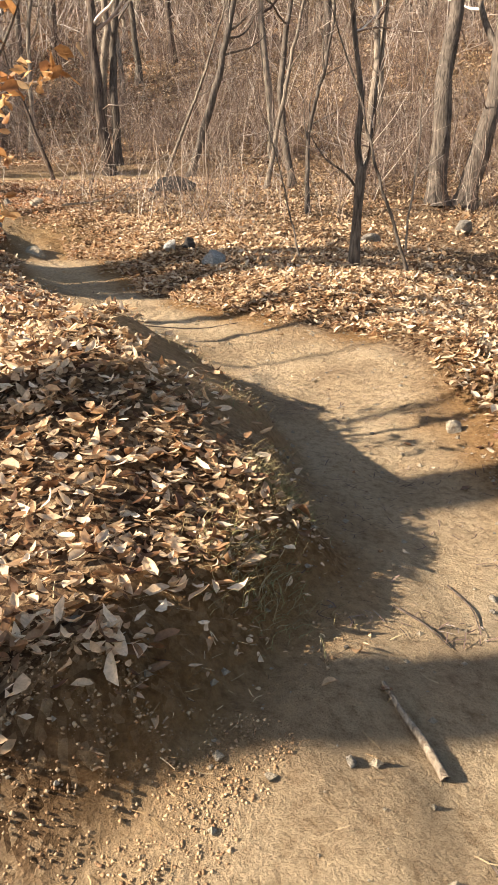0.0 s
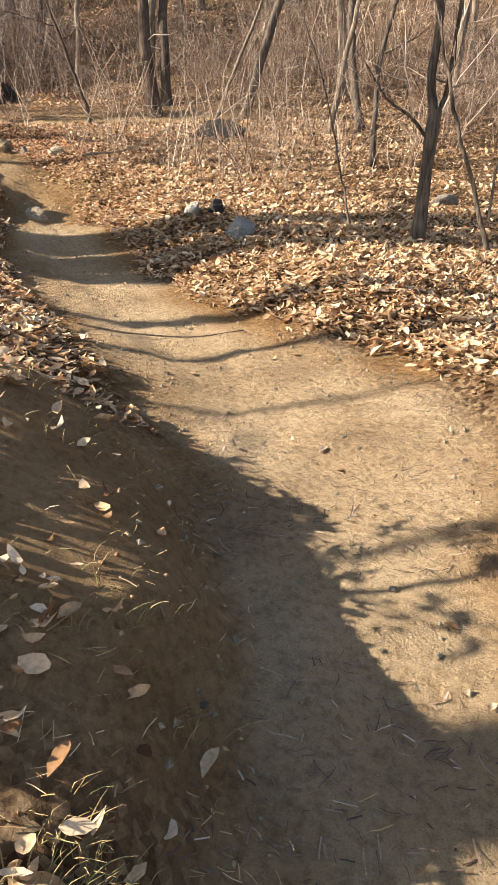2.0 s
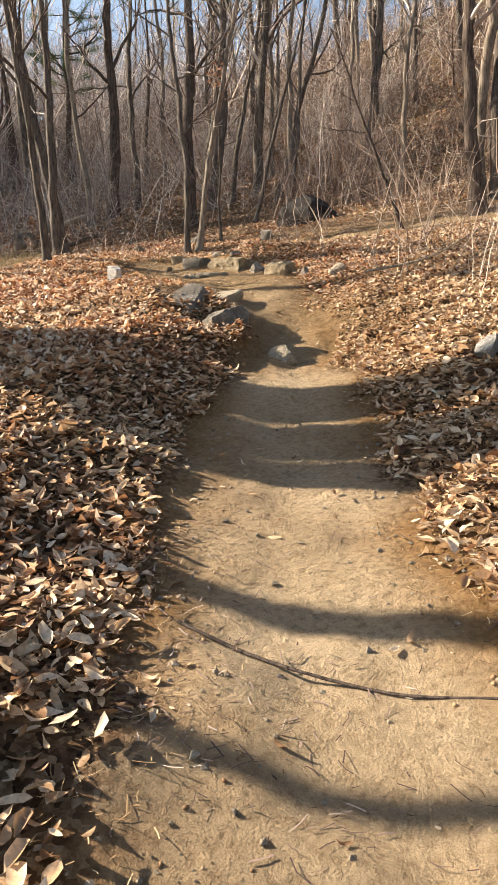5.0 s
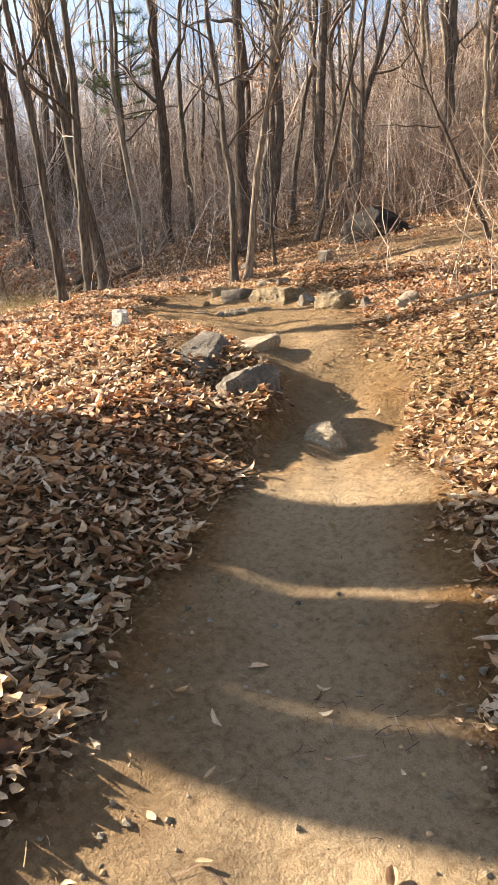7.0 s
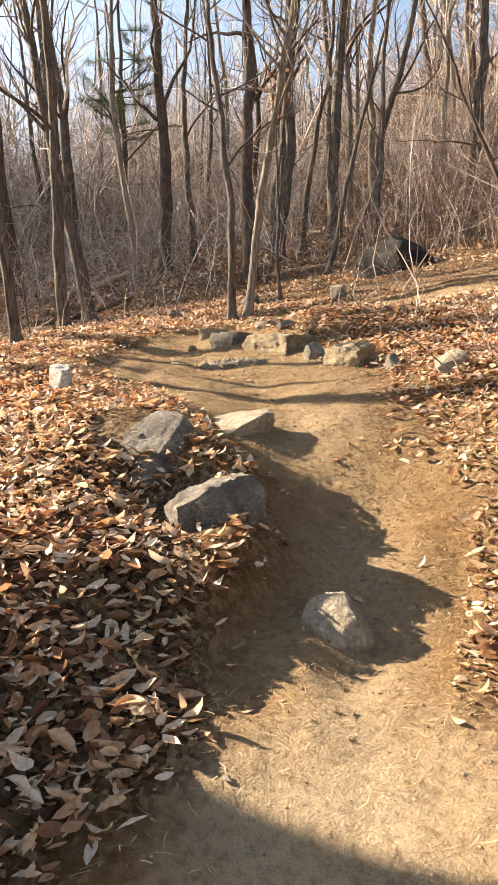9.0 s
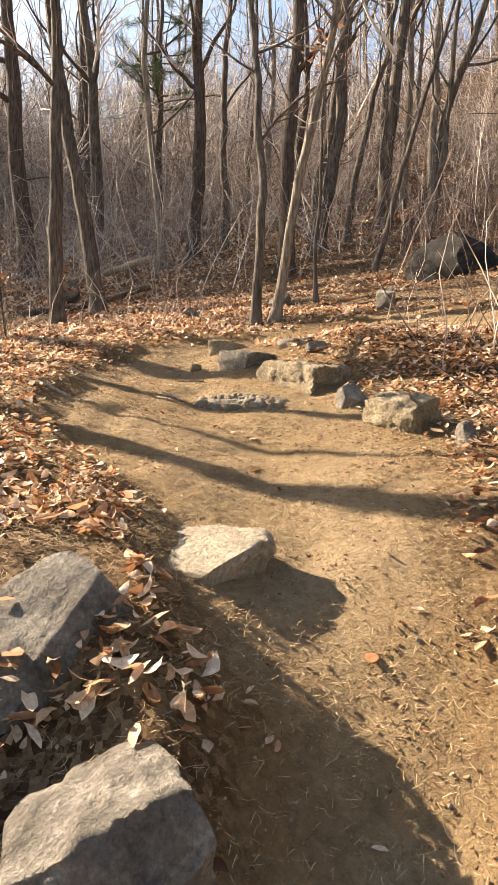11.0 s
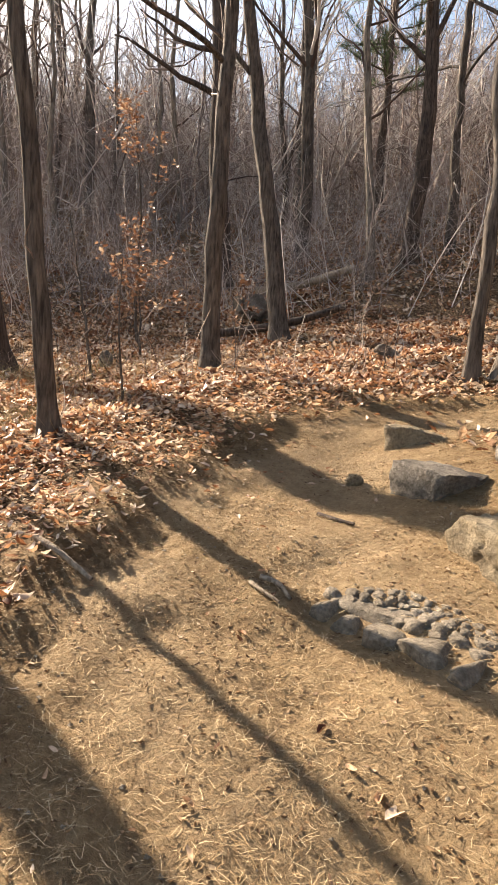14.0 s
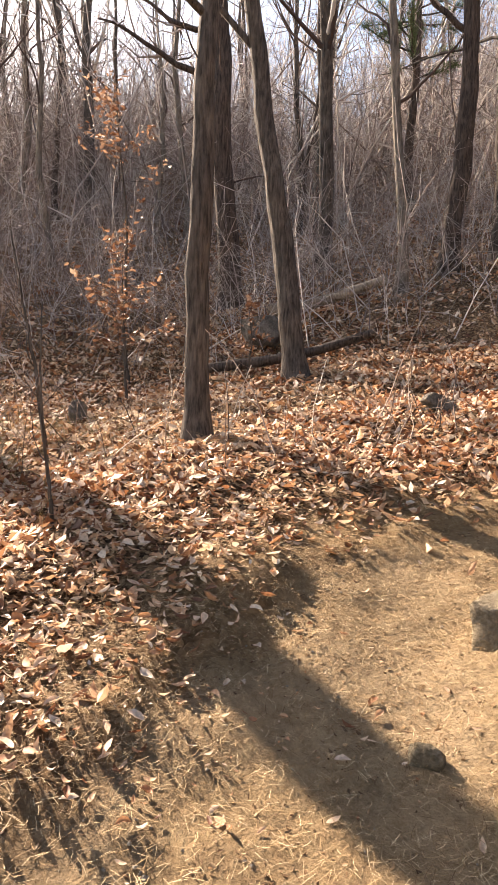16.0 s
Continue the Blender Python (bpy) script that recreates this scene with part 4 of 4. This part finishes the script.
def curled_leaves(rng, x, y, z, size, tilt, lift):
    """The same, rounder and bent twice, for where the camera passes close."""
    n = len(x)
    L, W = size, size * rng.uniform(0.13, 0.26, n)
    t = rng.uniform(0, 2 * np.pi, n)
    up = norm(np.stack([rng.normal(0, tilt, n), rng.normal(0, tilt, n), np.ones(n)], -1))
    a = np.stack([np.cos(t), np.sin(t), np.zeros(n)], -1)
    a = norm(a - up * (a * up).sum(-1, keepdims=True))
    b = np.cross(up, a)
    fold, bow, curl = rng.uniform(-0.5, 1.4, n) * W, rng.uniform(-0.1, 0.22, n) * L, rng.uniform(-0.1, 0.4, n) * L
    mid = np.stack([x, y, z + rng.uniform(0.004, lift, n)], -1)
    side = rng.uniform(-0.12, 0.12, n) * L
    along, wide = [-0.5, -0.25, -0.25, -0.25, 0.03, 0.03, 0.03, 0.3, 0.3, 0.3, 0.5], [0, -0.8, 0, 0.8, -1.0, 0, 1.0, -0.72, 0, 0.72, 0]
    V = np.zeros((n, 11, 3))
    for k in range(11):
        u, w = along[k], wide[k]
        V[:, k] = mid + a * (L * u)[:, None] + b * (W * w + side * (4 * u * u))[:, None] + up * (fold * abs(w) ** 1.3 + bow * (4 * u * u) + curl * max(0, u) ** 2 * 4)[:, None]
    V += rng.normal(0, 0.022, V.shape) * L[:, None, None]
    T = np.array([[0, 1, 2], [0, 2, 3], [1, 4, 5], [1, 5, 2], [2, 5, 6], [2, 6, 3], [4, 7, 8], [4, 8, 5], [5, 8, 9], [5, 9, 6], [7, 10, 8], [8, 10, 9]])
    return V.reshape(-1, 3), (np.arange(n)[:, None, None] * 11 + T[None]).reshape(-1, 3)


rng = np.random.RandomState(3)
lx, ly, ls = litter_places(rng)
edge = trail_at(lx, ly)[0]
near = (edge < 1.1) & (ly < 14.5)
ls = np.where(near, ls * np.where(edge < 0.05, 0.7, 1.1) * np.where(ly > 11, 0.75, np.where(ly < 4, 0.85, 1.0)), ls)
litter = part("leaf_litter", leaf_cloud(rng, lx[~near], ly[~near], land(lx[~near], ly[~near]), ls[~near], 0.75, 0.05), LEAF)
close = part("trailside_leaves", curled_leaves(rng, lx[near], ly[near], land(lx[near], ly[near]), ls[near], np.where(edge[near] < 0.06, 0.2, 0.36), np.where(edge[near] < 0.06, 0.01, 0.05)), LEAF)
tagged(close, "curled tan and brown dry leaves beside the trail", "leaves", kind="stuff")
tagged(litter, "deep litter of curled tan and rust dry leaves", "leaves", kind="stuff")


def big_leaf(seed):
    """One long dry leaf with a raised midrib and curled edges."""
    r = np.random.RandomState(seed)
    u = np.linspace(0, 1, 7)
    w = 0.21 * np.sin(np.pi * u ** 0.85) ** 0.8 * (1 + 0.12 * r.normal(size=7))
    curl, roll = r.uniform(-0.2, 0.4), r.uniform(0.0, 0.8)
    V = []
    for k in range(7):
        z = curl * (u[k] - 0.5) ** 2
        V += [(u[k] - 0.5, -w[k], z + roll * w[k]), (u[k] - 0.5, 0, z), (u[k] - 0.5, w[k], z + roll * w[k] * r.uniform(0.6, 1.2))]
    F = []
    for k in range(6):
        for s in (0, 1):
            F.append((k * 3 + s, k * 3 + 3 + s, k * 3 + 4 + s, k * 3 + 1 + s))
    return mesh_of("leaf", np.array(V), np.array(F))


LEAVES = [big_leaf(40 + k) for k in range(10)]
rng = np.random.RandomState(9)
made = 0
while made < 300:
    p = LINE[rng.randint(16, 230)]
    x, y = p[0] + rng.normal(0, 1.0), p[1] + rng.normal(0, 0.6)
    e = float(trail_at(np.array([x]), np.array([y]))[0][0])
    if (e < 0.05 and rng.rand() > 0.025) or (3.2 < y < 5.0 and x < 0.6 and e < 0.9 and rng.rand() > 0.06) or (5.0 <= y < 6.0 and x < 0.6 and e < 0.7 and rng.rand() > 0.15):
        continue
    leaf = part("leaf", LEAVES[made % 10], LEAF_ONE, litter)
    s = rng.uniform(0.055, 0.11)
    leaf.matrix_local = pose(x, y, land1(x, y) + (0.004 if e < 0.05 else 0.035), rng.normal(0, 9 if e < 0.05 else 20), rng.normal(0, 9 if e < 0.05 else 20), rng.uniform(0, 360)) @ Matrix.Diagonal((s, s, s, 1))
    made += 1


# ---- straw, grass, grit ----
def strips(rng, x, y, z, length, width, tilt):
    n = len(x)
    t = rng.uniform(0, 2 * np.pi, n)
    a = np.stack([np.cos(t), np.sin(t), rng.normal(0, tilt, n)], -1) * length[:, None] / 2
    b = np.stack([-np.sin(t), np.cos(t), np.zeros(n)], -1) * width[:, None] / 2
    c = np.stack([x, y, z + rng.uniform(0.004, 0.018, n)], -1)
    bend = rng.normal(0, 0.07, n)[:, None] * length[:, None] * b / (width[:, None] / 2)
    V = np.stack([c - a - b, c + bend - b, c + a - b, c + a + b, c + bend + b, c - a + b], 1).reshape(-1, 3)
    base = np.arange(n)[:, None] * 6
    return V, np.vstack([base + np.array([[0, 1, 4, 5]]), base + np.array([[1, 2, 3, 4]])])


rng = np.random.RandomState(21)
x, y = rng.uniform(-9.5, -2.0, 250000), rng.uniform(9.3, 15.5, 250000)
e = trail_at(x, y)[0]
k = (e < 0.9) & (rng.rand(len(x)) < np.clip((y - 9.3) / 1.6, 0.05, 1) * (0.25 + 0.75 * vnoise(x * 2.4, y * 2.4)))
x, y = x[k], y[k]
tagged(part("fallen_needles", strips(rng, x, y, land(x, y), rng.uniform(0.015, 0.06, len(x)), rng.uniform(0.0008, 0.0017, len(x)), 0.2), STRAW),
       "fallen tan pine needles strewn over the trail", "needles", kind="stuff")

x, y = rng.uniform(-9.5, -2.4, 70000), rng.uniform(9.6, 15.5, 70000)
e = trail_at(x, y)[0]
k = (e < 0.6) & (rng.rand(len(x)) < np.clip((y - 9.6) / 1.6, 0.05, 1) * np.clip(1.7 * vnoise(x * 3.3 + 9, y * 3.3) - 0.35, 0.08, 1))
x, y = x[k], y[k]
tagged(part("leaf_crumbs", leaf_cloud(rng, x, y, land(x, y) - 0.006, rng.uniform(0.008, 0.026, len(x)), 0.15, 0.006), LEAF_CRUMB),
       "crumbled brown leaf scraps trodden into the trail", "leaves", kind="stuff")

x, y = rng.uniform(-3.5, 2.0, 34000), rng.uniform(0.4, 11, 34000)
e = trail_at(x, y)[0]
k = (e < 0.3 + 0.5 * (y < 3.2)) & (rng.rand(len(x)) < (0.10 + 0.6 * (e > -0.15)) * np.clip(2.2 * vnoise(x * 2.1 + 3, y * 2.1) - 0.5, 0.1, 1))
x, y = x[k], y[k]
tagged(part("twig_scraps", strips(rng, x, y, land(x, y), rng.uniform(0.015, 0.07, len(x)), rng.uniform(0.001, 0.003, len(x)), 0.2), STRAW),
       "scraps of straw and twigs on the dirt", "twigs", kind="stuff")

x, y = rng.uniform(-1.8, 1.6, 9000), rng.uniform(2.2, 8.4, 9000)
e = trail_at(x, y)[0]
k = (e < 0.1) & (rng.rand(len(x)) < np.clip(2.6 * vnoise(x * 1.7 + 8, y * 2.3) - 0.75, 0.04, 1))
x, y = x[k], y[k]
tagged(part("dark_twig_scraps", strips(rng, x, y, land(x, y) - 0.004, rng.uniform(0.015, 0.08, len(x)), rng.uniform(0.0015, 0.005, len(x)), 0.15), THICKET),
       "dark broken twigs trodden into the dirt", "twigs", kind="stuff")


def grass(name, cx, cy, reach, count, height, seed, label):
    r = np.random.RandomState(seed)
    x, y = cx + r.normal(0, reach, count), cy + r.normal(0, reach, count)
    z = land(x, y)
    n = count
    H = r.uniform(height * 0.4, height, n)
    d = np.stack([r.normal(0.25, 0.5, n), r.normal(-0.1, 0.5, n), np.ones(n)], -1)
    P = np.zeros((n, 4, 3))
    P[:, 0] = np.stack([x, y, z - 0.01], -1)
    for j in range(1, 4):
        P[:, j] = P[:, j - 1] + norm(d) * (H / 3)[:, None]
        d = d + np.stack([r.normal(0.15, 0.25, n), r.normal(0, 0.25, n), np.full(n, -0.35)], -1)
    R = np.full((n, 4), 0.0016) * np.array([1, 0.9, 0.6, 0.2])
    return tagged(part(name, sweep(P, R, 3), GRASS), label, "grass", kind="stuff")


grass("grass_tuft", 0.1, 2.72, 0.07, 380, 0.1, 1, "tuft of green and straw grass on the bank")
grass("grass_tuft", -0.02, 2.25, 0.11, 420, 0.1, 2, "matted straw grass hanging over the bank")
grass("grass_tuft", 0.02, 3.3, 0.14, 80, 0.11, 3, "matted dry grass on the bank")
grass("grass_tuft", -0.45, 4.2, 0.2, 80, 0.1, 4, "sparse dry grass on the bank")
grass("grass_tuft", -9.6, 11.7, 0.5, 500, 0.5, 5, "pale dry grass at the foot of a tree")
grass("grass_tuft", -11.9, 12.6, 0.8, 700, 0.5, 6, "pale dry grass among rusty leaves")


def grit():
    r = np.random.RandomState(31)
    x, y = r.uniform(-8.5, 2.0, 30000), r.uniform(0.3, 14.5, 30000)
    e = trail_at(x, y)[0]
    k = (e < 0.25) & (r.rand(len(x)) < 0.28 + 0.5 * (np.abs(e) < 0.2))
    x, y = x[k], y[k]
    n = len(x)
    s = (0.004 + 0.016 * r.rand(n) ** 4) * np.where(y > 9.5, 0.6, 1.0)
    o = np.array([[1, 0, 0], [0, 1, 0], [-1, 0, 0], [0, -1, 0], [0, 0, 0.75], [0, 0, -0.75]])
    V = (o[None] * r.uniform(0.6, 1.2, (n, 6, 1)) + r.normal(0, 0.12, (n, 6, 3))) * s[:, None, None] + np.stack([x, y, land(x, y) + s * 0.2], -1)[:, None]
    t = np.array([[0, 1, 4], [1, 2, 4], [2, 3, 4], [3, 0, 4], [1, 0, 5], [2, 1, 5], [3, 2, 5], [0, 3, 5]])
    f = (np.arange(n)[:, None, None] * 6 + t[None]).reshape(-1, 3)
    me = mesh_of("trail_grit", V.reshape(-1, 3), f, False)
    return tagged(part("trail_grit", me, PALE_STONE), "loose grit and small stones on the trail", "grit", kind="stuff")


grit()


def clods():
    """Crumbs of soil along the trail's edges and on the banks."""
    r = np.random.RandomState(37)
    x, y = r.uniform(-8.5, 2.2, 60000), r.uniform(0.2, 14.5, 60000)
    x = np.concatenate([x, r.uniform(-0.75, 0.2, 9000)])
    y = np.concatenate([y, r.uniform(0.9, 1.7, 9000)])
    e = trail_at(x, y)[0]
    k = (np.abs(e - 0.02) < 0.32) & (r.rand(len(x)) < np.maximum(np.clip(1.5 * vnoise(x * 2.3, y * 2.3 + 40) - 0.4, 0.04, 1), 0.9 * ((y < 1.7) & (x < 0.1))))
    x, y = x[k], y[k]
    n = len(x)
    s = (0.005 + 0.02 * r.rand(n) ** 3) * np.where(y > 9, 0.32, np.where((y < 1.7) & (x < 0.2), 0.3, 0.5))
    o = np.array([[1, 0, 0], [0, 1, 0], [-1, 0, 0], [0, -1, 0], [0, 0, 0.8], [0, 0, -0.8]])
    V = (o[None] * r.uniform(0.6, 1.25, (n, 6, 1)) + r.normal(0, 0.18, (n, 6, 3))) * s[:, None, None] + np.stack([x, y, land(x, y) + s * 0.15], -1)[:, None]
    t = np.array([[0, 1, 4], [1, 2, 4], [2, 3, 4], [3, 0, 4], [1, 0, 5], [2, 1, 5], [3, 2, 5], [0, 3, 5]])
    me = mesh_of("soil_clods", V.reshape(-1, 3), (np.arange(n)[:, None, None] * 6 + t[None]).reshape(-1, 3), True)
    return tagged(part("soil_clods", me, CLOD), "crumbled tan and orange soil along the trail", "soil", kind="stuff")


clods()
PEBBLES = [rock_mesh(200 + k, 0.03, 0.024, 0.018, 8, 0.1, 0.0, 2) for k in range(4)]
rng = np.random.RandomState(12)
for i in range(36):
    p = LINE[rng.randint(18, 150)]
    x, y = p[0] + rng.normal(0, 0.4), p[1] + rng.normal(0, 0.4)
    ob = part("pebble", PEBBLES[i % 4], STONE)
    s = rng.uniform(0.3, 0.8)
    ob.matrix_world = pose(x, y, land1(x, y) + 0.004, 0, 0, rng.uniform(0, 360)) @ Matrix.Diagonal((s, s, s, 1))
    tagged(ob, "small tan pebble lying on the dirt trail", "pebble", "pebbles on the trail")


# ---- leaves that still hang ----
def leafy_bush(name, x, y, height, spread, count, seed, label, lean=(0, 0), leaf=None):
    r = np.random.RandomState(seed)
    root = empty(name, x, y)
    P, R = trunk_line(r, 0.012 + 0.004 * height, height, lean, 10, 0.1)
    LP, LR = grow(r, P, R, 12, (0.25, 1), (35, 80), (0.35 * spread, spread), 6, 0.2, 0.2, 0.5)
    part("stem", sweep(P, R, 6), BARK, root)
    tagged(part("branch_frame", sweep(LP, np.maximum(LR, 0.002), 4), TWIG, root), kind="stuff")
    k, j = r.randint(0, len(LP), count), r.randint(1, 6, count)
    c = LP[k, j] + r.normal(0, 0.06 * spread, (count, 3))
    tagged(part("foliage", leaf_cloud(r, c[:, 0], c[:, 1], c[:, 2], r.uniform(0.05, 0.11, count), hang=True), leaf or RUST_LEAF, root), kind="stuff")
    return tagged(root, label, "bush")


leafy_bush("oak_sapling", -15.4, 14.8, 3.9, 1.25, 520, 1, "young oak holding rusty dry leaves")
leafy_bush("oak_sapling", -14.3, 14.5, 1.9, 1.1, 380, 2, "young oak holding brown dry leaves")
leafy_bush("oak_sapling", -13.9, 16.0, 1.0, 0.4, 90, 3, "small bush with yellow-brown dry leaves")
leafy_bush("oak_sapling", -1.7, 3.5, 1.75, 0.62, 210, 4, "young oak holding a few orange leaves beside the trail", (0.42, 0), ORANGE_LEAF)


def pine_tree(x, y, height, seed):
    r = np.random.RandomState(seed)
    root = empty("pine_tree", x, y)
    P, R = trunk_line(r, 0.13, height, (0.0, 0.0), 14, 0.03)
    part("trunk", sweep(P, R, 9, r, 0.12), DARK_BARK, root)
    LP, LR = grow(r, P, R, 26, (0.35, 0.99), (60, 95), (1.0, 2.2), 6, 0.1, 0.12, 0.35)
    tagged(part("bough_frame", sweep(LP, LR, 5), DARK_BARK, root), kind="stuff")
    n = 5200
    k, j = r.randint(0, len(LP), n), r.uniform(1.5, 4.999, n)
    i = j.astype(int)
    c = LP[k, i] * (1 - (j - i))[:, None] + LP[k, i + 1] * (j - i)[:, None] + r.normal(0, 0.05, (n, 3))
    d = norm(norm(LP[k, 5] - LP[k, 0]) + r.normal(0, 0.7, (n, 3)) + np.array([0, 0, 0.4])) * r.uniform(0.12, 0.24, n)[:, None]
    tagged(part("foliage", sweep(np.stack([c, c + d], 1), np.stack([np.full(n, 0.006), np.full(n, 0.002)], 1), 3), PINE, root), kind="stuff")
    return tagged(root, "green pine standing among leafless trees", "tree")


pine_tree(-20.3, 23.2, 9.0, 6)
pine_tree(4.0, 27.5, 9.0, 7)
pine_tree(0.5, 29.0, 8.5, 8)


def hanging_leaves(x, y, top, seed):
    """A twig that still holds a bunch of dry oak leaves, on a thin oak."""
    r = np.random.RandomState(seed)
    g = land1(x, y)
    root = empty("thin_oak", x, y)
    P, R = trunk_line(r, 0.035, top - g + 0.8, (0.0, 0.0), 14, 0.04)
    part("trunk", sweep(P, R, 7), BARK, root)
    n = 90
    c = np.array([0.1, -0.1, top - g]) + r.normal(0, 0.13, (n, 3))
    tagged(part("foliage", leaf_cloud(r, c[:, 0], c[:, 1], c[:, 2], r.uniform(0.06, 0.12, n), hang=True), RUST_LEAF, root), kind="stuff")
    return tagged(root, "thin bare oak holding one bunch of orange leaves", "tree")


hanging_leaves(-9.1, 17.5, 7.85, 3)
